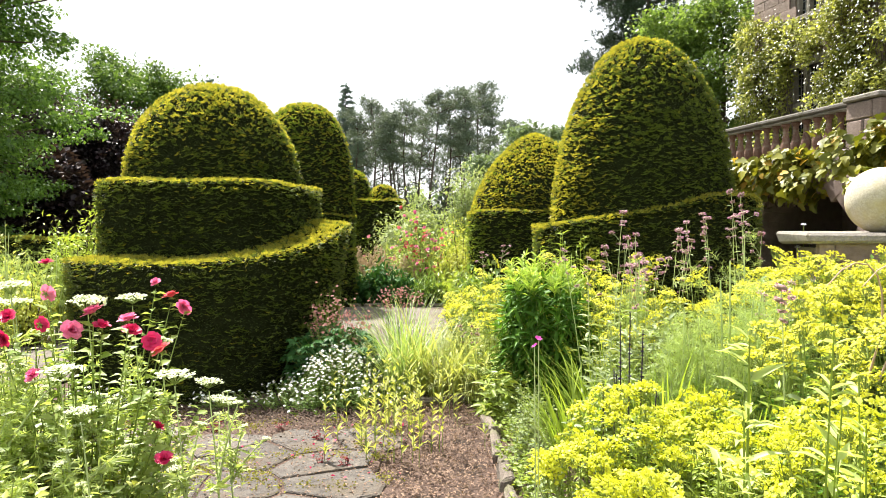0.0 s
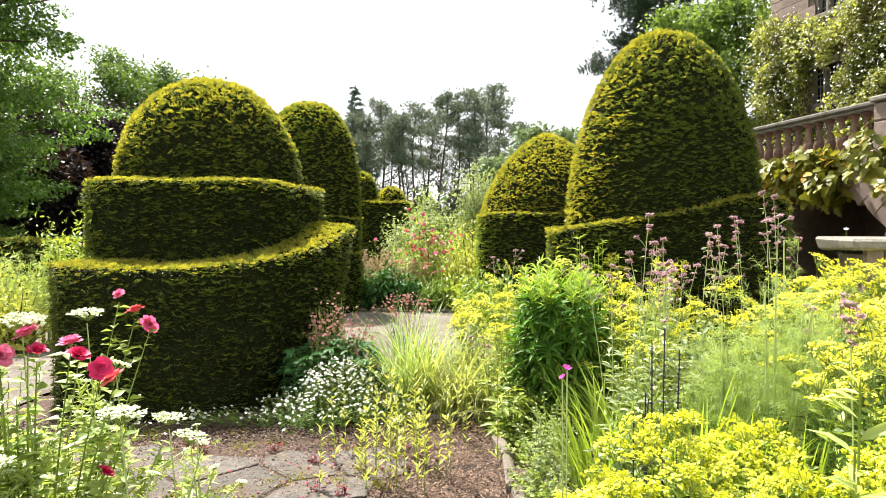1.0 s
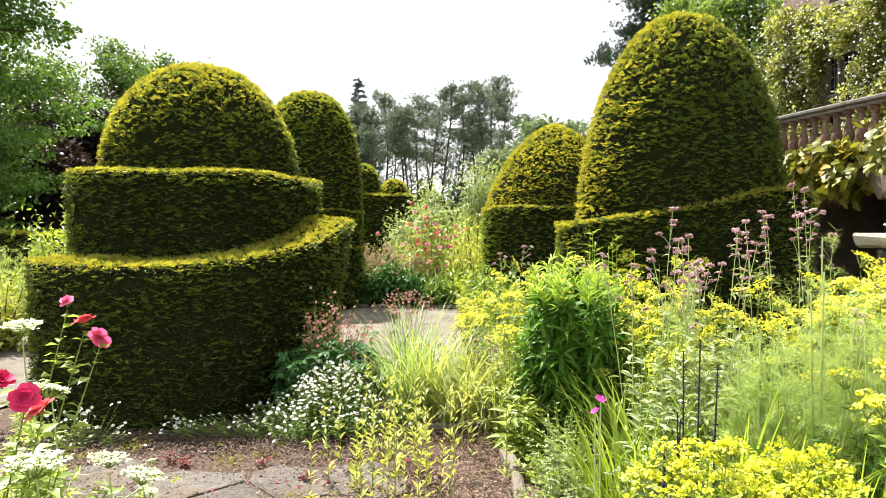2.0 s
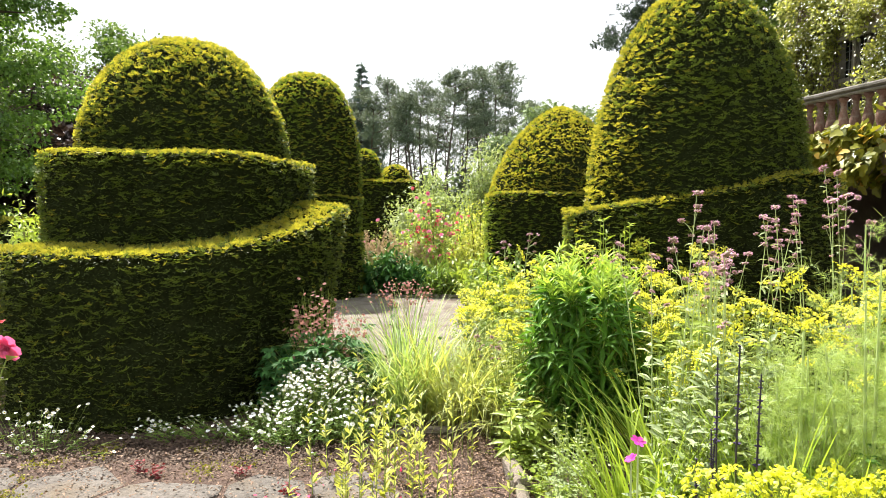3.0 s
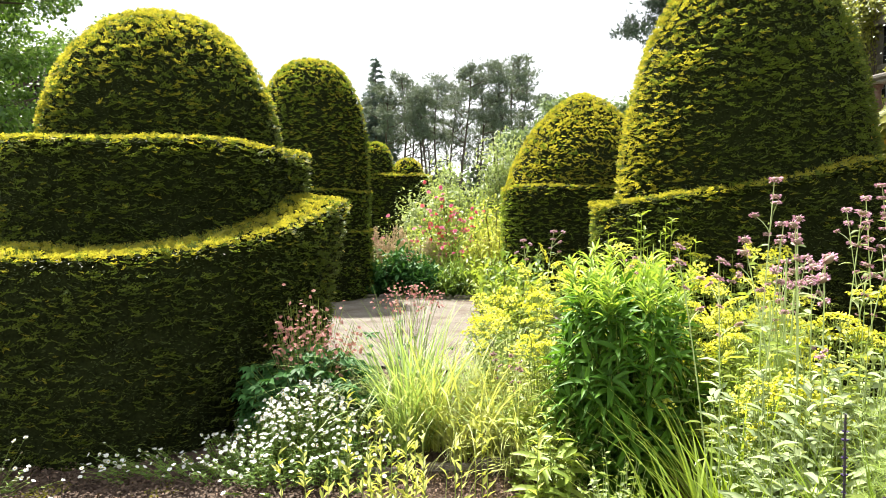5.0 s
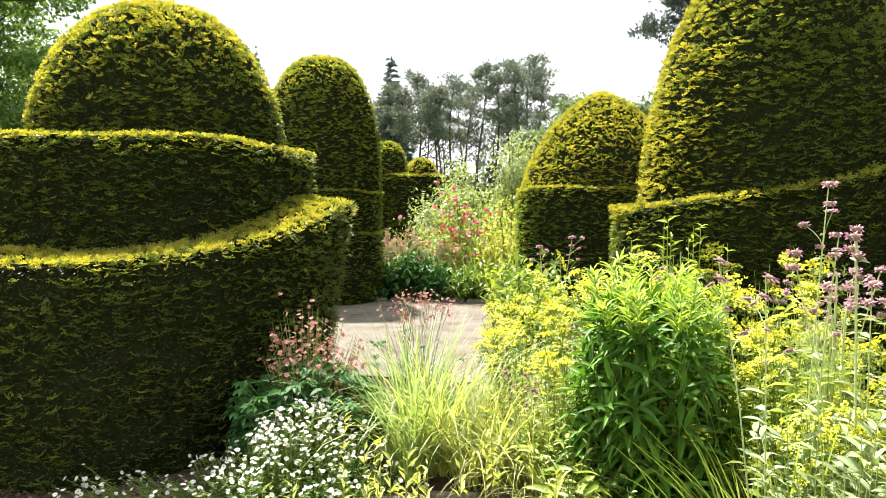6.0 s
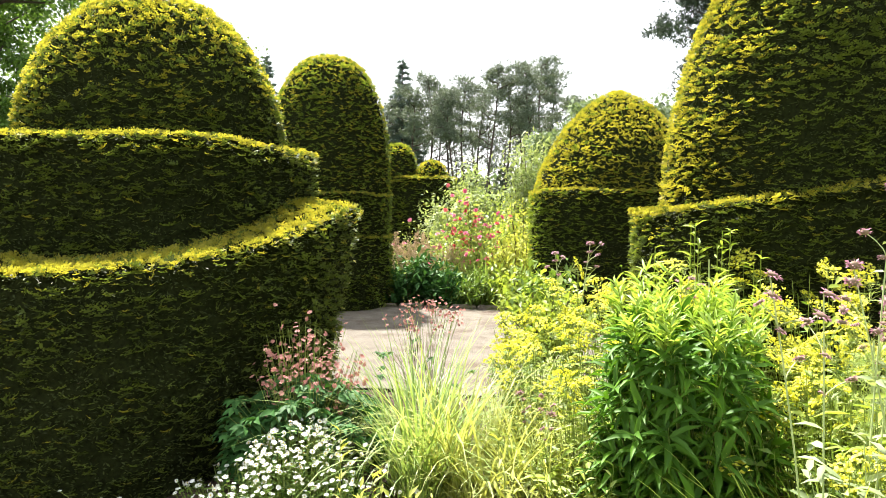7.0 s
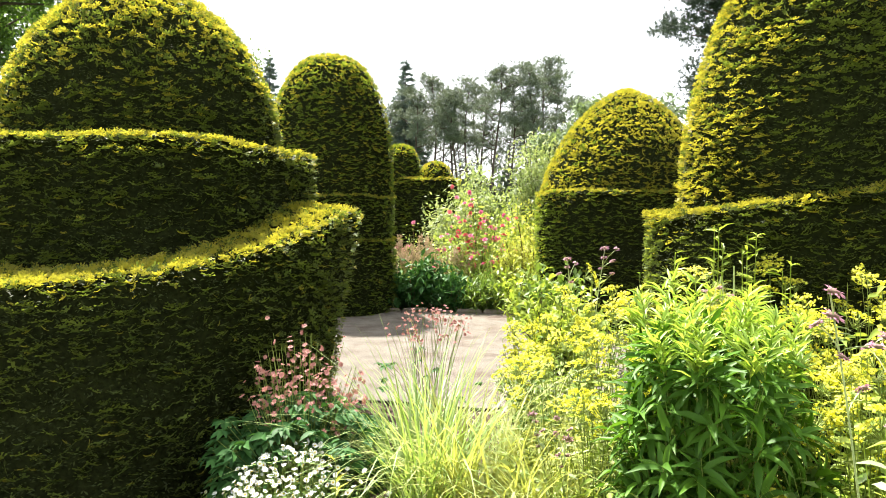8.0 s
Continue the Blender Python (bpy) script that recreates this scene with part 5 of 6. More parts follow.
mass("young_foliage", leaves_on(bush_rng, yp, 17, 0.105, 0.020, LANCE, 0.15, 1.03, 1.1, 0.2, 0.0), DEEPTOP, bush, "pale green young leaves")

# tall mauve whorled flowers
for x, y, h, n, s in [(1.26, 5.38, 1.76, 2, 0.05), (1.48, 5.36, 1.70, 3, 0.05), (1.10, 5.24, 1.53, 2, 0.045), (1.37, 4.97, 1.65, 1, 0.05), (2.17, 6.02, 1.92, 2, 0.05), (2.34, 6.10, 1.80, 2, 0.05), (2.62, 6.35, 1.98, 2, 0.052), (2.82, 6.60, 2.02, 2, 0.052), (2.74, 6.3, 1.80, 1, 0.05), (1.62, 3.25, 1.40, 1, 0.05),
                   (0.48, 7.98, 1.56, 2, 0.045), (0.86, 6.9, 1.32, 2, 0.04), (2.14, 4.43, 1.27, 2, 0.05), (1.78, 5.75, 1.62, 3, 0.05), (0.27, 6.46, 0.72, 2, 0.035), (1.62, 5.62, 1.50, 2, 0.045), (1.72, 6.3, 1.50, 3, 0.045), (1.5, 6.0, 1.25, 2, 0.045)]:
    seed += 7
    g = np.random.default_rng(seed)
    ob = thing("whorled_flower_stem", Matrix.Translation((x, y, 0)), "tall pale stems ringed with dusty mauve flower whorls", "flower", "mauve whorled flowers")
    p = stems_of(g, n, h, 0.03, 0.10 + 0.07 * n, ragged=0.16, round_top=0.05)
    for one_stem in p:
        part_np("stem", tubes(one_stem[None], np.linspace(0.0042, 0.0024, 6)[None], 5), PALE_STEM, ob)
    mass("foliage", leaves_on(g, p, 11, 0.12, 0.045, LANCE, 0.2, 0.96, 0.25, 0.55, 0.1), SILVER, ob)
    for q in p:
        t = np.array([[1.0, 0.955, g.uniform(0.84, 0.91), g.uniform(0.72, 0.80)]])
        c, d = along(q[None], t)
        for at_stem, big in zip(c[0][:int(g.integers(3, 5))], (0.98, 0.80, 0.62, 0.45)):
            put_heads(ob, WHORL, [at_stem + g.normal(0, 0.008, 3)], s * big * g.uniform(0.65, 0.95), "flower_whorl", "", seed + 3, 0.25)
        side = arcs(c[0][[2, 2, 3]], c[0][[2, 2, 3]] + g.normal(0, 0.06, (3, 3)) + A((0, 0, 0.09)), 0.2, 4)[:int(g.integers(1, 4))]
        mass("side_stalk_tangle", tubes(side, np.full((len(side), 4), 0.002), 3), PALE_STEM, ob)
        put_heads(ob, WHORL, side[:, -1], s * 0.5, "flower_whorl", "", seed + 5, 0.4)

for k, (x, y, h) in enumerate([(1.06, 3.96, 1.14), (1.00, 3.98, 1.02), (1.11, 3.92, 1.05), (1.07, 4.15, 1.10), (0.98, 4.02, 0.86), (1.20, 4.05, 0.82), (1.00, 3.80, 0.80), (0.92, 3.92, 0.78)]):
    seed += 7
    g = np.random.default_rng(seed)
    ob = thing("salvia_spike", Matrix.Translation((x, y, 0)), "slender dark violet salvia spike", "salvia", "salvia spikes")
    p = stems_of(g, 1, h, 0.01, 0.05, ragged=0.02)
    part_np("stem", tubes(p, np.linspace(0.006, 0.003, 6)[None], 5), DARK_STEM, ob)
    c, d = along(p, np.linspace(0.68, 1.0, 15)[None])
    q = np.repeat(c[0], 9, 0)
    aa = g.uniform(0, 6.28, len(q))
    dd = unit(np.stack([np.cos(aa), np.sin(aa), 0.5 + 0 * aa], 1))
    sz = np.repeat(np.linspace(0.016, 0.009, 15) * g.uniform(0.6, 1.15, 15), 9)
    mass("floret_spike", stamp(LEAF, q, frames_from(dd), sz), VIOLET, ob, "tiny violet florets in rings")
    mass("foliage", leaves_on(g, p, 6, 0.05, 0.016, LANCE, 0.1, 0.5), MIDGREEN, ob)

for x, y, z in [(0.44, 2.70, 1.15)]:
    seed += 7
    ob = thing("campion", Matrix.Translation((x, y, 0)), "small campion with a magenta flower", "flower", "magenta campions")
    g = np.random.default_rng(seed)
    p = stems_of(g, 2, z, 0.03, 0.04, ragged=0.04, round_top=0.0)
    mass("stalk_tangle", tubes(p, np.full((2, 6), 0.002), 4), PALE_STEM, ob)
    mass("foliage", leaves_on(g, p, 6, 0.045, 0.015, LANCE), SILVER, ob)
    put_heads(ob, [head_mesh("flower", (petals(6, 0.05, 1.0, 0.7, 0.3, 0.3, seed), MAGENTA))], p[:, -1], 0.014, "flower", "magenta flower", seed, 0.4, (0, -0.6, 0))

# green filling plants between the flowers
FILL = [(0.8, 7.0, 0.8), (1.1, 7.6, 0.95), (1.5, 6.3, 0.85), (1.9, 6.1, 0.9), (2.3, 5.5, 1.0), (2.7, 5.4, 1.05), (1.7, 5.4, 0.85), (2.4, 4.9, 1.0), (2.8, 4.3, 1.1), (2.5, 3.5, 1.05), (2.0, 3.1, 0.9), (2.3, 2.7, 1.0),
        (1.6, 2.6, 0.75), (1.15, 4.4, 0.55), (1.5, 3.4, 0.55), (1.85, 4.25, 0.75), (1.45, 5.7, 0.7), (0.6, 7.4, 0.75), (0.2, 7.7, 0.6), (0.35, 6.75, 0.6), (2.9, 5.9, 1.1), (3.1, 3.6, 1.0), (2.6, 2.3, 1.0),
        (1.25, 2.0, 0.7), (1.8, 1.7, 0.9), (0.2, 8.7, 0.6), (0.6, 8.5, 0.9), (2.2, 6.8, 1.05), (1.6, 7.2, 0.95), (1.7, 4.75, 0.85), (2.1, 4.2, 0.9), (1.45, 4.2, 0.65), (1.6, 3.7, 0.6), (1.9, 3.7, 0.8)]
for x, y, h in FILL:
    seed += 7
    herb("leafy_perennial", (x, y, 0), h, 0.16, 0.36, 34, 12, (0.11, 0.042), (MIDGREEN, FRESH, DEEP)[seed // 7 % 3] if y < 5 and x > 1.3 else (FRESH, PALELEAF, MIDGREEN, SILVER)[seed // 7 % 4], "leafy green perennial filling the bed", "perennial", seed, LEAF, group="leafy perennials", rise=0.3)
for x, y, h in [(2.5, 5.0, 1.38), (2.78, 4.95, 1.42), (2.3, 4.75, 1.32), (3.05, 4.85, 1.42), (3.3, 5.1, 1.42), (2.55, 5.25, 1.36)]:
    seed += 7
    herb("yellow_umbel_plant", (x, y, 0), h, 0.2, 0.32, 64, 14, (0.09, 0.042), (MIDGREEN, FRESH)[seed % 2], "bushy herb with flat acid-yellow flower heads", "flowering herb", seed, LEAF,
         heads=(YUMBEL, 0.068, "yellow_umbel", "flat acid-yellow flower head", 0.4), group="yellow umbel herbs", rise=0.5, ragged=0.2, round_top=0.1)
for x, y, h in [(2.30, 5.35, 1.62), (1.62, 5.95, 1.35), (1.18, 7.2, 1.42), (1.32, 7.45, 1.5)]:
    seed += 7
    fennel((x, y, 0), h, 0.2, 150, "narrow plume of young fennel", seed, 1)
for x, y, h in [(0.46, 5.9, 0.5), (0.40, 6.3, 0.66), (1.62, 6.35, 1.30), (1.48, 5.7, 1.10), (1.85, 6.9, 1.40), (1.05, 7.0, 1.35), (1.7, 5.3, 1.2)]:
    seed += 7
    herb("broad_leaved_plant", (x, y, 0), h, 0.06, 0.18, 10, 9, (0.20, 0.055), FRESH, "pale plant with long broad drooping leaves", "perennial", seed, LANCE, group="broad-leaved plants", droop=0.3)
for x, y in [(0.55, 5.62), (0.5, 4.6), (0.55, 4.1), (0.62, 3.5), (0.45, 5.75), (0.58, 5.1), (0.5, 4.85), (0.5, 4.35), (0.52, 3.8), (0.47, 5.35), (0.38, 5.95), (0.3, 6.2), (0.55, 3.1)]:
    seed += 7
    herb("low_weed", (x, y, 0), 0.16, 0.06, 0.16, 14, 7, (0.06, 0.03), FRESH, "low yellowish weed at the path edge", "weed", seed, LEAF, group="low weeds", stem_r=0.002)

for x, y, h, m in [(0.42, 6.45, 0.72, PALELEAF), (0.30, 6.9, 0.75, LIMEY), (0.50, 6.05, 0.55, PALELEAF), (0.25, 7.5, 0.80, PALELEAF), (1.30, 6.75, 1.05, LIMEY), (1.55, 5.85, 0.95, PALELEAF), (0.75, 7.1, 0.95, LIMEY), (1.0, 7.35, 1.1, PALELEAF)]:
    seed += 7
    herb("leafy_perennial", (x, y, 0), h, 0.12, 0.26, 30, 14, (0.085, 0.026), m, "pale lime-green perennial with narrow leaves", "perennial", seed, LANCE, group="pale perennials", rise=0.6)
for x, y, h in [(0.44, 6.22, 0.75), (0.28, 6.35, 0.7), (0.18, 6.55, 0.8)]:
    seed += 7
    grass("ornamental_grass", (x, y, 0), h, 0.08, 70, 0.011, BLADE2, "arching tuft of pale straw-yellow grass", seed, 0.55, 2.2, group="straw-yellow grasses")

# ---------------------------------------------------------------- middle bed: grass, flax, daisies, masterwort
for x, y, h, n, m in [(-0.40, 6.72, 1.16, 170, BLADE), (-0.22, 6.85, 1.08, 150, BLADE2), (-0.02, 6.6, 0.98, 130, BLADE2), (0.20, 6.72, 0.86, 110, BLADE2), (-0.48, 6.98, 1.08, 110, BLADE), (0.34, 6.6, 0.68, 90, BLADE2), (-0.42, 7.2, 1.02, 60, BLADE), (0.12, 7.2, 0.85, 60, BLADE2)]:
    seed += 7
    grass("ornamental_grass", (x, y, 0), h, 0.13, n, 0.0135, m, "fountain of fine arching yellow-green grass", seed, 0.42, 2.1, group="ornamental grasses")
g = np.random.default_rng(90)
for k in range(40):
    x, y = g.normal(-0.36, 0.26), g.uniform(4.6, 6.0)
    seed += 7
    herb("pale_flowering_stem", (x, y, 0), g.uniform(0.5, 0.82) + 0.2 * max(0, x + 0.4), 0.02, 0.05, 1, 19, (0.074, 0.023), LIMEY, "slender self-sown stem with pale yellow-green leaves", "seedling", seed, LEAF, stem_r=0.0028, group="self-sown stems", rise=1.0, taper=0.3)

daisies = thing("daisy_clump", Matrix.Translation((-1.2, 6.3, 0)), "sprawling mound of small white fleabane daisies", "daisies")
g = np.random.default_rng(91)
n = 600
u = g.random(n)
cx = np.where(u < 0.82, g.normal(0.20, 0.27, n), g.uniform(-1.0, 0.1, n))
cy = np.where(u < 0.82, g.normal(0.0, 0.19, n), g.normal(-0.18, 0.12, n))
top = 0.37 * np.exp(-((cx - 0.23) / 0.42) ** 2 - ((cy - 0.16) / 0.40) ** 2) + 0.05 + 0.11 * g.random(n)
tip = np.stack([cx, cy, top], 1)
p = arcs(np.stack([cx * 0.85 + 0.02, cy * 0.75 + 0.02, 0 * cx - 0.01], 1), tip, 0.1, 5)
mass("stalk_tangle", tubes(p, np.full((n, 5), 0.0014), 3), STEM, daisies)
mass("foliage", leaves_on(g, p, 16, 0.042, 0.015, LEAF, 0.05, 0.98), MIDGREEN, daisies)
far = tip[295:]
mass("daisy_drift", stamp(ray_flower(12, 1.0, 0.38, 0.2, 5), far, frames_on(g.normal(size=far.shape) * 0.5 + A((0, -0.15, 1.0)), g), 0.0135 * g.uniform(0.8, 1.2, len(far))), WHITE, daisies, "small white daisies crowded together")
put_heads(daisies, DAISY, tip[:295], 0.0135, "daisy", "small white daisy with a yellow eye", 92, 0.55, (0, -0.15, 0))

small = thing("daisy_clump", Matrix.Translation((-2.72, 5.82, 0)), "small drift of white fleabane daisies at the hedge foot", "daisies")
tip = np.stack([g.normal(0, 0.24, 70), g.normal(0, 0.10, 70), g.uniform(0.05, 0.30, 70)], 1)
p = arcs(tip * np.array([0.6, 0.6, 0]), tip, 0.1, 5)
mass("stalk_tangle", tubes(p, np.full((70, 5), 0.0014), 3), STEM, small)
mass("foliage", leaves_on(g, p, 8, 0.036, 0.012, LEAF, 0.05, 0.98), MIDGREEN, small)
put_heads(small, DAISY, tip, 0.0135, "daisy", "small white daisy with a yellow eye", 93, 0.55, (0, -0.15, 0))


def masterwort(at, h, r, n, seed, leaf_n, ragged=0.4, lo=0.84):
    g = np.random.default_rng(seed)
    ob = thing("masterwort", Matrix.Translation(at), "masterwort with dusky pink pincushion flowers over lobed dark leaves", "masterwort", "masterworts")
    p = stems_of(g, n, h, r * 0.4, r, ragged=ragged, round_top=0.2)
    mass("stalk_tangle", tubes(p, np.full((n, 6), 0.0016), 3), STEM, ob)
    c, d = along(p, g.uniform(lo, 1.0, (n, 4)))
    q = c.reshape(-1, 3) + g.normal(0, 0.035, (n * 4, 3))
    put_heads(ob, ASTR, q[:290], 0.0155, "pincushion_flower", "", seed, 0.6, (0, -0.5, 0))
    s = stems_of(g, leaf_n, h * 0.66, r * 0.3, r * 1.4, ragged=0.75)
    tips = s[:, -1]
    aa = g.uniform(0, 6.28, leaf_n)
    lobes = []
    for k in range(5):
        b = aa + (k - 2) * 0.62
        dd = unit(np.stack([np.cos(b), np.sin(b), -0.15 + 0.1 * g.normal(size=leaf_n)], 1))
        lobes.append(stamp(LANCE, tips, frames_from(dd), np.stack([np.full(leaf_n, 0.040), np.full(leaf_n, 0.078), np.full(leaf_n, 0.078)], 1) * g.uniform(0.8, 1.2, (leaf_n, 1))))
    mass("foliage", join(*lobes), BLUEGREEN, ob, "lobed blue-green leaves")
    mass("leaf_stalk_tangle", tubes(s, np.full((leaf_n, 6), 0.002), 3), STEM, ob)


masterwort((-1.08, 6.85, 0), 1.03, 0.33, 74, 301, 480, 0.30, 0.74)
masterwort((-0.66, 8.95, 0), 0.90, 0.36, 44, 302, 14, 0.12, 0.93)
for x, y in [(-0.55, 7.1), (-0.1, 7.3), (-0.4, 7.9), (0.0, 8.1), (-0.75, 7.5)]:
    seed += 7
    herb("sea_holly", (x, y, 0), 0.5, 0.05, 0.18, 14, 8, (0.05, 0.016), SILVER, "wispy grey-stemmed plant in the middle bed", "perennial", seed, LANCE, stem=PALE_STEM, stem_r=0.002, group="wispy perennials")

# ---------------------------------------------------------------- rose bush and white umbels in front
rose = thing("rose_bush", Matrix.Translation((-1.32, 2.75, 0)), "rose bush with crimson and pink blooms among pale leaves", "rose bush")
g = np.random.default_rng(95)
p = stems_of(g, 26, 1.22, 0.14, 0.42, ragged=0.3)
BLOOMS = [(-1.30, 3.32, 1.30, 0), (-1.20, 3.25, 1.24, 2), (-1.12, 3.20, 1.20, 0), (-1.00, 2.63, 0.81, 1), (-0.94, 2.55, 0.72, 1), (-1.39, 2.56, 1.20, 1), (-1.28, 2.56, 1.18, 0), (-1.18, 2.58, 1.19, 1), (-1.49, 2.5, 1.16, 1),
          (-1.37, 2.48, 1.03, 0), (-1.66, 3.05, 1.40, 1), (-1.10, 2.62, 1.21, 0), (-1.22, 2.6, 1.24, 0), (-1.05, 2.7, 1.12, 1), (-1.02, 2.72, 1.08, 2), (-1.45, 2.7, 1.3, 0), (-1.55, 2.62, 1.22, 1), (-1.15, 2.75, 1.15, 1)]
tips = A(*[(x + 1.32, y - 2.75, z - 0.03) for x, y, z, k in BLOOMS])
p = np.concatenate([p, arcs(tips * np.array([0.25, 0.25, 0]), tips, 0.1, 6)])
mass("stalk_tangle", tubes(p, np.linspace(0.0055, 0.002, 6)[None].repeat(len(p), 0), 5), STEM, rose)
mass("foliage", leaves_on(g, p, 60, 0.066, 0.036, LEAF, 0.15, 1.0, 0.3, 0.2), ROSE_LEAF, rose)
for k, (x, y, z, c) in enumerate(BLOOMS):
    put_heads(rose, [ROSES[c]], [(x + 1.32, y - 2.75, z)], 0.032 + 0.008 * ((k * 7) % 5) / 4, "rose_bloom", ("bright pink rose", "crimson rose", "coral rose")[c], 400 + k, 0.7, (0.1, -0.15, 0))
for x, y, z, s in [(-1.29, 3.06, 1.257, 0.055), (-0.855, 2.44, 1.047, 0.060), (-0.83, 2.70, 0.97, 0.045), (-0.86, 2.95, 0.84, 0.05), (-1.62, 2.75, 1.33, 0.06), (-1.25, 2.62, 1.28, 0.06), (-1.52, 2.45, 1.3, 0.06), (-1.2, 2.35, 1.08, 0.06),
                   (-1.05, 2.2, 0.98, 0.055), (-1.45, 2.3, 1.22, 0.06), (-0.95, 1.95, 0.72, 0.06), (-1.7, 2.9, 1.25, 0.055), (-1.1, 2.9, 1.1, 0.05), (-1.35, 2.2, 1.12, 0.05)]:
    seed += 7
    g = np.random.default_rng(seed)
    ob = thing("white_umbel_plant", Matrix.Translation((x, y, 0)), "slender umbellifer with flat greenish-white flower heads", "wild flower", "white umbels")
    p = arcs(A((0.05, 0.05, 0)), A((0, 0, z - 0.04)), 0.1, 6)
    side = arcs(p[:, 3].repeat(3, 0), p[:, 3].repeat(3, 0) + g.normal(0, 0.09, (3, 3)) + A((0, 0, 0.16)), 0.1, 6)
    p = np.concatenate([p, side])
    mass("stalk_tangle", tubes(p, np.linspace(0.0055, 0.0022, 6)[None].repeat(4, 0), 5), PALE_STEM, ob)
    mass("foliage", join(leaves_on(g, p, 8, 0.085, 0.02, LANCE, 0.15, 0.8, 0.4), leaves_on(g, p, 18, 0.05, 0.014, LANCE, 0.2, 0.95, 0.4)), PALELEAF, ob)
    c, d = along(p, g.uniform(0.15, 0.85, (4, 9)))
    mass("ferny_foliage", stamp(TUFT, c.reshape(-1, 3) + g.normal(0, 0.02, (36, 3)), frames_from(unit(d.reshape(-1, 3) + g.normal(size=(36, 3)))), (0.09 if x < -1.08 else 0.045) * g.uniform(0.6, 1.2, 36)), PALELEAF, ob)
    put_heads(ob, WUMBEL, [(0, 0, z)], s, "white_umbel", "flat greenish-white flower head", seed, 0.12)
    put_heads(ob, WUMBEL, [q for q in side[:, -1]], s * 0.35, "white_umbel", "", seed + 1, 0.2)
for x, y, h in [(-1.5, 2.4, 1.0), (-1.15, 2.25, 0.85), (-1.65, 2.9, 1.15), (-1.25, 2.35, 0.8), (-1.4, 3.1, 0.9), (-1.9, 2.6, 1.15), (-1.2, 2.7, 0.95), (-1.3, 2.05, 0.95), (-1.55, 2.1, 1.12), (-1.25, 1.9, 0.8), (-1.7, 2.4, 1.15), (-1.75, 2.75, 1.3), (-1.6, 3.0, 1.2), (-1.95, 3.05, 1.3), (-1.55, 2.7, 1.15)]:
    seed += 7
    herb("leafy_perennial", (x, y, 0), h, 0.12, 0.30, 40, 24, (0.085, 0.036), (ROSE_LEAF, LIMEY, PALELEAF)[seed % 3], "pale leafy growth below the roses", "perennial", seed, LEAF, group="growth below the roses")

# ---------------------------------------------------------------- beds beyond the cross path
def shrub(name, at, r, h, n, leaf, mat, label, seed, category="shrub", heads=None, shape=LEAF2, stems=26):
    g = np.random.default_rng(seed)
    ob = thing(name, Matrix.Translation(at), label, category)
    p = stems_of(g, stems, h, r * 0.25, r, ragged=0.45, round_top=0.45)
    mass("stalk_tangle", tubes(p, np.linspace(0.016, 0.004, 6)[None].repeat(stems, 0), 4), WOODY, ob)
    q, d = along(p, g.uniform(0.25, 1.02, (stems, n // stems)))
    q = q.reshape(-1, 3) + g.normal(0, 0.10 * r + 0.05, (stems * (n // stems), 3))
    d = unit(g.normal(size=q.shape) + np.array([0, 0, 0.2]))
    mass("foliage", stamp(shape, q, frames_from(d), np.stack([np.full(len(q), leaf[1]), np.full(len(q), leaf[0]), np.full(len(q), leaf[0])], 1) * g.uniform(0.6, 1.3, (len(q), 1))), mat, ob)
    if heads:
        w = g.choice(len(q), heads[1], replace=False, p=(q[:, 2].clip(0.05) ** 1.5) / (q[:, 2].clip(0.05) ** 1.5).sum())
        put_heads(ob, heads[0], q[w] * np.array([1.08, 1.08, 1.03]), heads[2], heads[3], heads[4], seed, 0.5, (0, -0.9, 0))
    return ob


shrub("rose_bush", (-0.75, 16.6, 0), 1.0, 2.15, 6000, (0.08, 0.045), ROSE_LEAF, "tall rose bush covered in coral-pink blooms", 501, "rose bush", (ROSES[:1] + ROSES[:1] + ROSES[2:], 125, 0.050, "rose_bloom", "coral-pink rose"))
shrub("rose_bush", (-2.05, 17.2, 0), 0.4, 1.5, 900, (0.07, 0.04), ROSE_LEAF, "small pink rose bush beside the yew", 502, "rose bush", (ROSES[:1], 14, 0.05, "rose_bloom", "pink rose"))
shrub("pale_shrub", (-0.75, 20.0, 0), 1.35, 2.85, 16000, (0.12, 0.055), PALE_SHRUB, "rounded shrub with pale grey-green leaves", 503)
shrub("arching_shrub", (0.55, 19.5, 0), 0.95, 3.9, 9000, (0.12, 0.045), PALE_SHRUB, "tall arching shrub with grey-green leaves", 504)
shrub("arching_shrub", (0.2, 18.2, 0), 0.7, 2.3, 5000, (0.09, 0.04), FRESH, "leafy green shrub behind the roses", 505)
shrub("golden_shrub", (0.28, 15.6, 0), 0.60, 1.95, 5000, (0.07, 0.035), LIMEY, "golden-leaved shrub beside the yew", 506)
shrub("dark_leaved_plant", (-1.75, 15.2, 0), 0.55, 0.85, 2200, (0.14, 0.06), BLUEGREEN, "clump of dark blue-green lobed leaves", 507, "perennial")
shrub("dark_leaved_plant", (-1.15, 15.1, 0), 0.4, 0.75, 1500, (0.13, 0.055), BLUEGREEN, "clump of dark blue-green lobed leaves", 508, "perennial")
shrub("ferny_plant", (-0.55, 15.0, 0), 0.4, 0.65, 1700, (0.11, 0.03), MIDGREEN, "ferny green perennial at the path edge", 509, "perennial")
shrub("pale_leaved_plant", (0.1, 14.9, 0), 0.45, 0.7, 1500, (0.12, 0.05), FRESH, "pale green leafy perennial at the path edge", 510, "perennial")
shrub("leafy_plant", (0.25, 13.4, 0), 0.4, 0.9, 1500, (0.11, 0.05), FRESH, "fresh green leafy perennial", 511, "perennial")
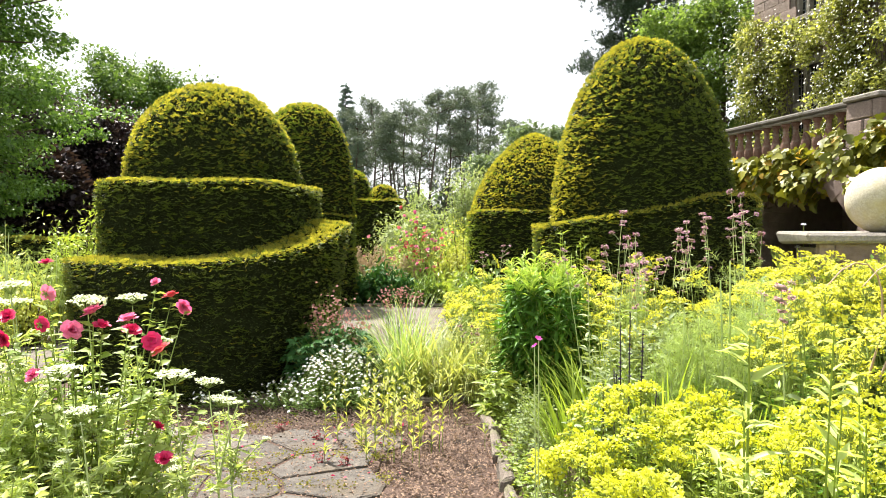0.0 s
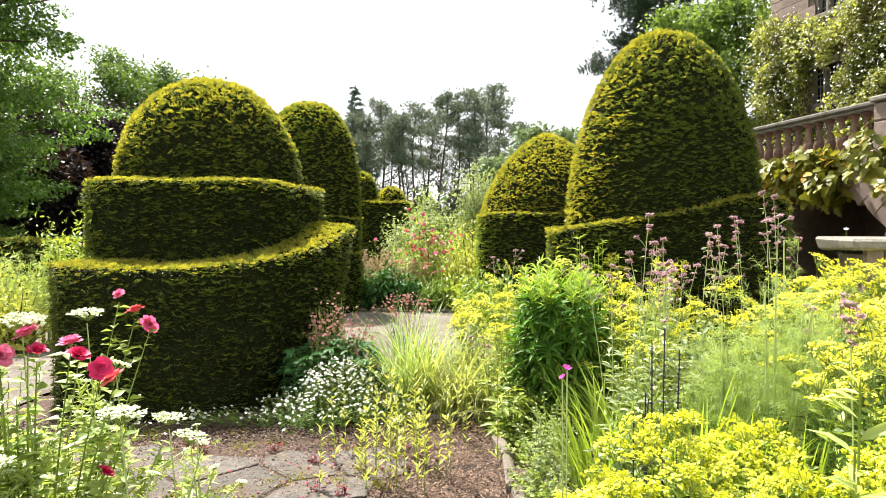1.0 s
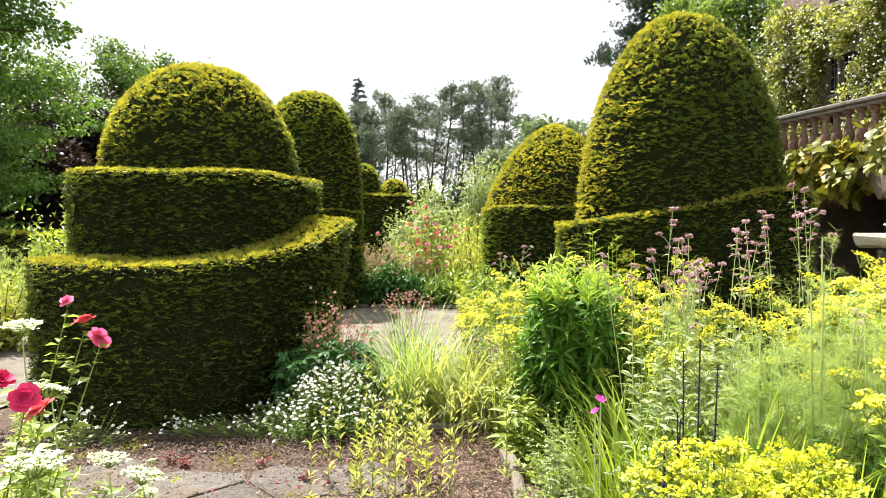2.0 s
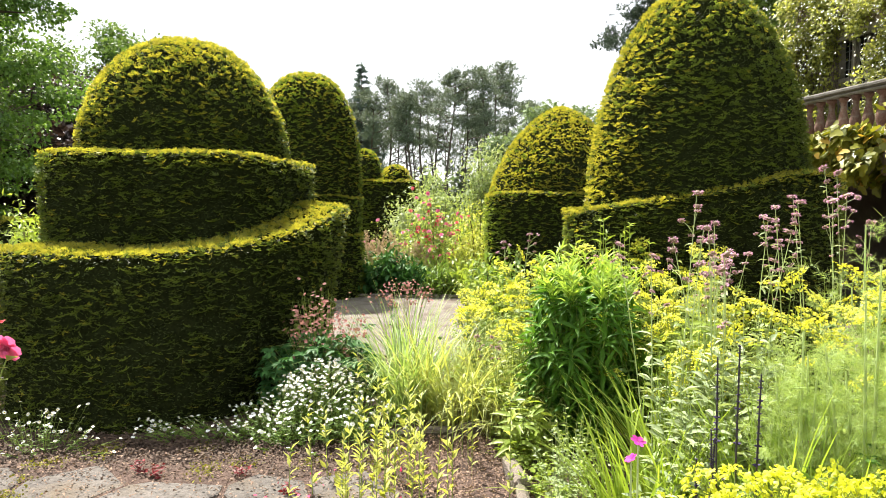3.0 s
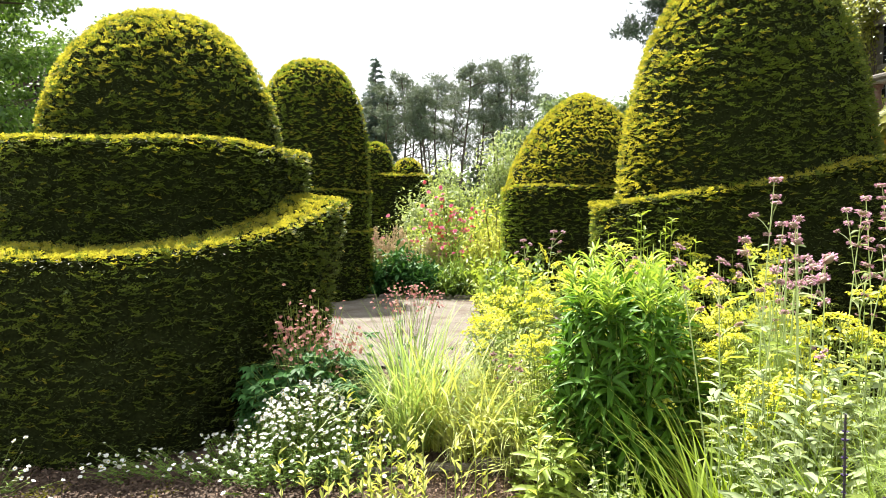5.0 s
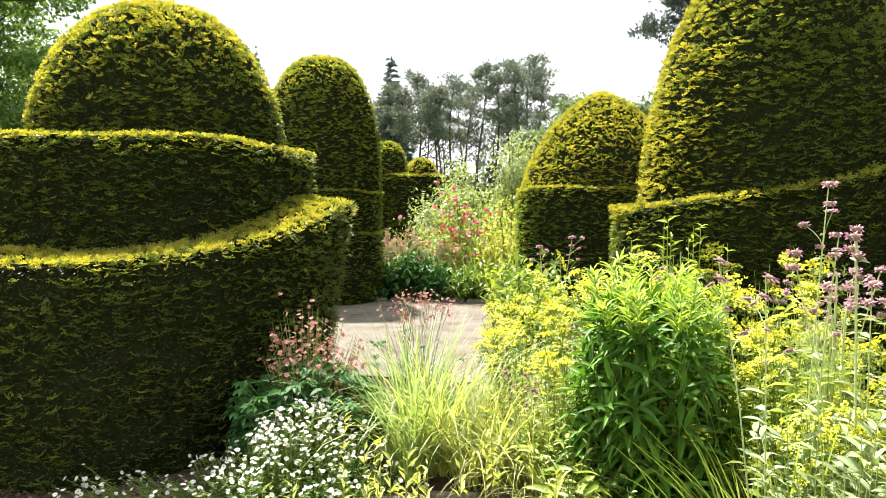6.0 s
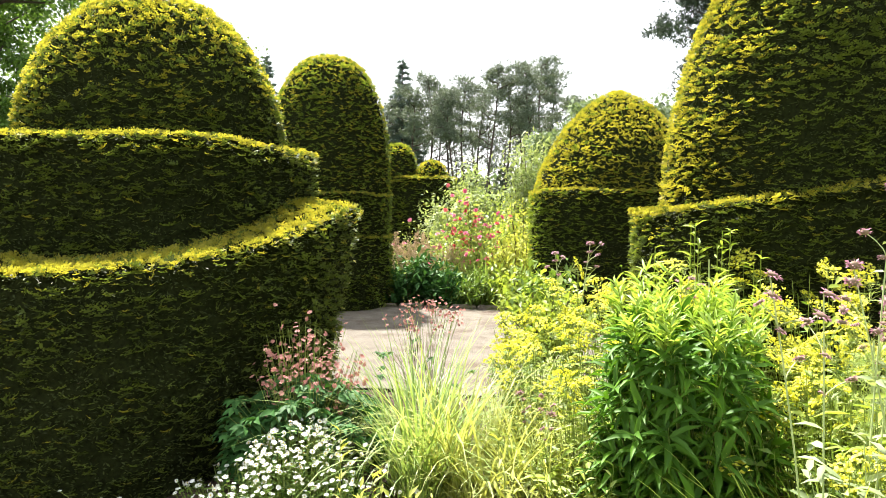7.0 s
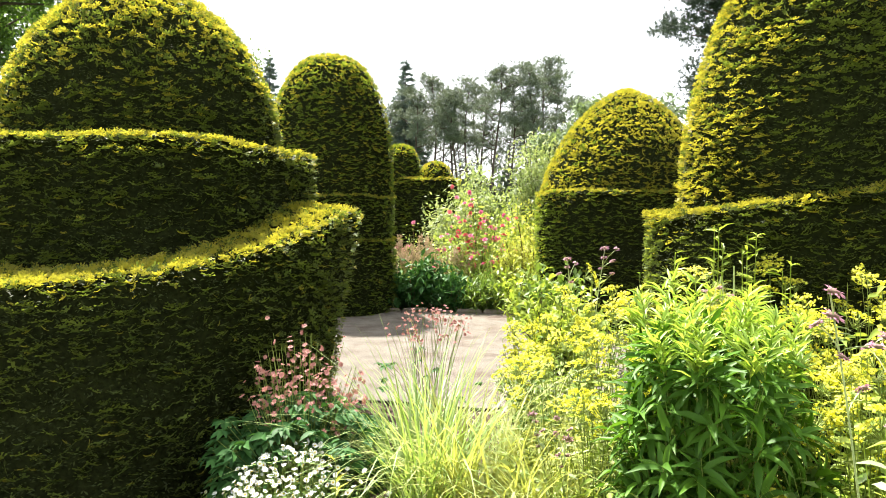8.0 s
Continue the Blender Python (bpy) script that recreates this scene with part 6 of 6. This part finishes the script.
shrub("leafy_plant", (0.55, 12.2, 0), 0.45, 1.05, 1500, (0.11, 0.05), MIDGREEN, "fresh green leafy perennial", 512, "perennial")
shrub("leafy_plant", (0.5, 10.6, 0), 0.5, 1.0, 1500, (0.11, 0.05), FRESH, "fresh green leafy perennial", 513, "perennial")
for x, y, h in [(-0.35, 15.7, 1.15), (-0.05, 15.9, 1.2), (-0.7, 15.8, 1.0)]:
    seed += 7
    grass("ornamental_grass", (x, y, 0), h, 0.2, 160, 0.014, BLADE, "arching green grass below the roses", seed, 0.5, 1.2, group="far ornamental grasses")
for x, y, h in [(-1.9, 15.6, 1.25), (-1.55, 15.7, 1.25), (-1.2, 15.6, 1.2), (-0.95, 15.9, 1.15), (-2.1, 15.9, 1.3), (-1.7, 16.1, 1.35)]:
    seed += 7
    g = np.random.default_rng(seed)
    ob = thing("astilbe", Matrix.Translation((x, y, 0)), "astilbe with faded buff-pink plumes", "astilbe", "astilbes")
    p = stems_of(g, 16, h, 0.1, 0.26, ragged=0.2)
    mass("stalk_tangle", tubes(p, np.full((16, 6), 0.003), 3), STEM, ob)
    q, d = along(p, g.uniform(0.72, 1.0, (16, 26)))
    q, d = q.reshape(-1, 3), unit(d.reshape(-1, 3) + g.normal(size=(16 * 26, 3)) * 0.8)
    mass("plume_tuft", stamp(TUFT, q, frames_from(d), np.full(len(q), 0.06)), PLUME, ob, "faded buff-pink plumes")
    mass("foliage", leaves_on(g, p, 10, 0.11, 0.045, LEAF, 0.15, 0.75), MIDGREEN, ob)
for k in range(9):
    ob = part("kerb_stone", box_bm((0.42, 0.10, 0.12), (0, 0, 0), 0.03, None, 0.02), KERB, kerb)
    ob.matrix_basis = pose(-2.1 + 0.45 * k, 14.72 + 0.02 * math.sin(k * 3), 0.015 + 0.012 * math.sin(k * 2.3), 0, 0, 1.5 * math.sin(k * 5))
# beds left of the big hedge
shrub("leafy_shrub", (-5.6, 10.4, 0), 0.6, 2.15, 2600, (0.10, 0.035), FRESH, "pale green shrub beside the yew hedge", 521)
shrub("leafy_shrub", (-5.1, 10.8, 0), 0.5, 1.7, 2200, (0.09, 0.035), SILVER, "grey-green flowering shrub beside the yew", 522)
shrub("leafy_shrub", (-6.6, 10.0, 0), 0.6, 1.6, 2600, (0.08, 0.035), LIMEY, "low yellow-leaved shrub beside the path", 523)
shrub("leafy_shrub", (-5.7, 9.4, 0), 0.45, 0.95, 1800, (0.08, 0.04), LIMEY, "low yellow-leaved shrub beside the path", 524)
fennel((-5.6, 9.9, 0), 1.45, 0.5, 500, "cloud of feathery fennel beside the path", 525)
fennel((-6.1, 9.6, 0), 1.75, 0.5, 400, "cloud of feathery fennel beside the path", 526)
shrub("leafy_shrub", (-8.2, 12.0, 0), 0.9, 1.3, 3000, (0.10, 0.045), MIDGREEN, "mixed green shrub in the far bed", 527)
shrub("leafy_shrub", (-7.2, 13.2, 0), 0.8, 1.4, 2600, (0.10, 0.045), FRESH, "mixed green shrub in the far bed", 528)

# ---------------------------------------------------------------- climbers on house and terrace
def wall_climber(name, m, x0, x1, z0, z1, n, leaf, mat, label, seed, gaps, bulge=0.4, blooms=0, shape=LEAF, hang=0.0, clumps=160, spread=0.45):
    g = np.random.default_rng(seed)
    ob = thing(name, m, label, "climber")
    c = np.stack([g.uniform(x0, x1, clumps), -np.abs(g.normal(0.15, bulge * 0.5, clumps)), g.uniform(z0, z1, clumps)], 1)
    c = c[[not gaps(a[0], a[2]) for a in c]]
    root = np.stack([np.interp(c[:, 0], (x0, x1), (x0 + 0.5, x1 - 0.5)), np.full(len(c), -0.05), np.full(len(c), z0 - 0.2)], 1)
    p = arcs(root, c, 0.1, 5)
    p[:, 1:-1] += g.normal(0, 0.12, p[:, 1:-1].shape) * np.array([1, 0.3, 1])
    mass("stalk_tangle", tubes(p, np.linspace(0.018, 0.004, 5)[None].repeat(len(p), 0), 4), BARK, ob)
    w = g.integers(0, len(c), n)
    off = unit(g.normal(size=(n, 3))) * g.random((n, 1)) ** 0.4 * np.array([1, 0.6, 0.9]) * spread * g.uniform(0.6, 1.3, (len(c), 1))[w]
    q = c[w] + off
    q[:, 1] = np.minimum(q[:, 1], -0.03)
    ok = np.array([not gaps(a, b) for a, b in q[:, [0, 2]]]) | (g.random(n) < 0.06)
    q, off = q[ok], off[ok]
    d = unit(off + g.normal(size=q.shape) * 0.5 + np.array([0, -0.35, -hang]))
    ref = unit(np.array([0, -1.0, 0.8]) + g.normal(size=q.shape) * 0.45)
    mass("foliage", stamp(shape, q, frames_from(d, ref), np.stack([np.full(len(q), leaf * 0.8), np.full(len(q), leaf), np.full(len(q), leaf)], 1) * g.uniform(0.6, 1.3, (len(q), 1))), mat, ob)
    if blooms:
        b = c[g.integers(0, len(c), blooms)] + g.normal(0, 0.38, (blooms, 3)) * np.array([1, 0.25, 1])
        b[:, 1] -= 0.3
        b = b[[not gaps(a[0], a[2]) for a in b]]
        put_heads(ob, [head_mesh("white_bloom", (ray_flower(7, 1.0, 0.75, 0.45, 61), WHITE), (ray_flower(5, 0.6, 0.5, 0.9, 62), WHITE))], b, 0.034, "white_bloom", "white climbing rose bloom", seed, 0.5, (0, -1.2, 0))
        k = blooms * 17
        b = c[g.integers(0, len(c), k)] + g.normal(0, 0.42, (k, 3)) * np.array([1, 0.25, 1]) - np.array([0, 0.32, 0])
        b = b[[not gaps(a[0], a[2]) for a in b]]
        mass("far_blossom", stamp(disc(1.0, 6, 0.3), b, frames_on(np.repeat(A((0, -1.0, 0.6)), len(b), 0) + g.normal(size=b.shape) * 0.4, g), 0.030 * g.uniform(0.6, 1.2, len(b))), WHITE, ob, "small white rose blossom")
    return ob


def rose_gaps(x, z):
    return (x < 2.9 and z > 8.55 + 0.25 * math.sin(x * 5)) or (2.0 < x < 3.2 and 4.7 < z < 6.95 + 0.1 * math.sin(x * 9)) or (1.9 < x < 3.3 and z > 8.2) or (5.9 < x < 7.2 and 4.3 < z < 6.6)


wall_climber("climbing_rose", pose(10.3, 24.5, 0) @ AWAY, -0.5, 13.0, 3.0, 10.6, 84000, 0.105, CLIMBER, "white climbing rose smothering the house front", 601, rose_gaps, 0.75, 295, clumps=520, spread=0.44, shape=LEAF2)
VLEAF = (A((0, 0, 0), (-.5, .1, -.02), (-.55, .45, .03), (-.32, .55, .0), (-.3, .85, -.03), (0, 1, -.14), (.3, .85, -.03), (.32, .55, .0), (.55, .45, .03), (.5, .1, -.02), (0, .5, -.05)),
         T((0, 10, 1), (1, 10, 2), (2, 10, 3), (3, 10, 4), (4, 10, 5), (5, 10, 6), (6, 10, 7), (7, 10, 8), (8, 10, 9), (9, 10, 0)))
wall_climber("vine", pose(4.84, 22.0, 0) @ AWAY, 3.0, 9.0, 2.3, 3.05, 3300, 0.175, VINE, "broad-leaved vine hanging over the terrace wall", 602, lambda x, z: False, 0.8, shape=VLEAF, hang=0.7, clumps=80, spread=0.3)
wall_climber("vine", pose(4.84, 22.0, 0) @ AWAY, 9.6, 13.0, 2.3, 3.3, 2000, 0.175, VINE, "broad-leaved vine hanging below the terrace pier", 603, lambda x, z: False, 0.8, shape=VLEAF, hang=0.7, clumps=56, spread=0.3)

# ---------------------------------------------------------------- litter, moss and fallen petals
g = np.random.default_rng(700)
n = 13000
q = np.stack([np.where(g.random(n) < 0.42, g.normal(0.02, 0.28, n), g.uniform(-3.2, 0.4, n)), g.uniform(3.3, 6.4, n), np.full(n, 0.006) + 0.03 * g.random(n)], 1)
d = unit(g.normal(size=(n, 3)) * np.array([1, 1, 0.25]))
tagged(part_np("leaf_litter", stamp(LEAF, q, frames_from(d), np.stack([np.full(n, 0.013), np.full(n, 0.026), np.full(n, 0.04)], 1) * g.uniform(0.4, 1.2, (n, 1))), LITTER), "dry brown leaf litter and bark chips on the path", "leaf litter", kind="stuff")
# leaves thinning out from the hedge, also painting its shade on the ground
n = 14000
q = np.stack([g.uniform(-4.6, -0.5, n), 6.15 - np.abs(g.normal(0, 0.40, n)), 0.004 + 0.035 * g.random(n)], 1)
d = unit(g.normal(size=(n, 3)) * np.array([1, 1, 0.3]))
tagged(part_np("leaf_mulch", stamp(LEAF, q, frames_from(d), np.stack([np.full(n, 0.013), np.full(n, 0.024), np.full(n, 0.024)], 1) * g.uniform(0.4, 1.3, (n, 1))), MULCH), "rotting leaves at the foot of the yew, darkened for the hedge's shade", "leaf litter", kind="stuff")
n = 3600
c = np.stack([g.uniform(-3.0, -0.3, 52), g.uniform(4.1, 6.1, 52), np.full(52, 0.014)], 1)
w = g.integers(0, 52, n)
q = c[w] + g.normal(0, 0.055, (n, 3)) * np.array([1, 1, 0.05])
d = unit(g.normal(size=(n, 3)) * 0.6 + np.array([0, 0, 0.8]))
tagged(part_np("moss", stamp(LEAF2, q, frames_from(d), 0.017 * g.uniform(0.5, 1.3, n)), MOSS), "yellow-green moss and tiny weeds in the paving joints", "moss", kind="stuff")
n = 32
q = np.stack([g.normal(-0.75, 0.35, n), g.uniform(4.3, 5.6, n), np.full(n, 0.03)], 1)
d = unit(g.normal(size=(n, 3)) * np.array([1, 1, 0.3]))
tagged(part_np("fallen_petals", stamp(LEAF, q, frames_from(d), 0.026 * g.uniform(0.6, 1.2, n)), CRIMSON), "fallen dark red petals on the paving", "petals", kind="stuff")

RED_LEAF = leaf_mat("dark_red_leaves", (0.085, 0.008, 0.012), (0.26, 0.028, 0.030), 0.3, 0.5, 9.0, glow=(1.0, 0.7, 0.6))
for x, y in [(-0.78, 4.66), (-0.62, 4.60), (-1.86, 5.47), (-1.26, 5.45), (-1.75, 5.40), (-0.90, 5.2)]:
    seed += 7
    herb("red_leaved_seedling", (x, y, 0.01), 0.09, 0.02, 0.07, 7, 5, (0.045, 0.024), RED_LEAF, "small dark red seedling in a paving joint", "seedling", seed, LEAF, stem=RED_LEAF, stem_r=0.0015, group="red-leaved seedlings")

# dry bent stems and a few pale blue flowers by the wall
dry = thing("dry_stems", Matrix.Translation((2.05, 3.2, 0)), "pale dry stems arching out of the bed", "dry stems")
g = np.random.default_rng(810)
for k in range(4):
    a = np.linspace(0, 1, 9)
    bow = np.stack([0.22 * np.sin(a * 2.6 + k * 0.3) - 0.05 * k, 0.08 * k - 0.1 * a, 0.85 + 0.55 * np.sin(a * 2.2)], 1)
    part_np("stem", tubes(bow[None], np.linspace(0.006, 0.003, 9)[None], 5), PLUME, dry)
for x, y, h in [(2.92, 5.9, 1.66), (2.98, 5.95, 1.62), (3.04, 5.93, 1.58)]:
    seed += 7
    g = np.random.default_rng(seed)
    ob = thing("blue_flower", Matrix.Translation((x, y, 0)), "slender stem with a pale blue flower beside the wall", "flower", "pale blue flowers")
    p = stems_of(g, 1, h, 0.01, 0.03, ragged=0.02)
    part_np("stem", tubes(p, np.full((1, 6), 0.003), 4), STEM, ob)
    put_heads(ob, [head_mesh("flower", (petals(7, 0.05, 1.0, 0.4, 0.3, 0.4, seed), PALEBLUE))], p[:, -1], 0.022, "flower", "pale blue flower", seed, 0.4, (0, -0.5, 0))
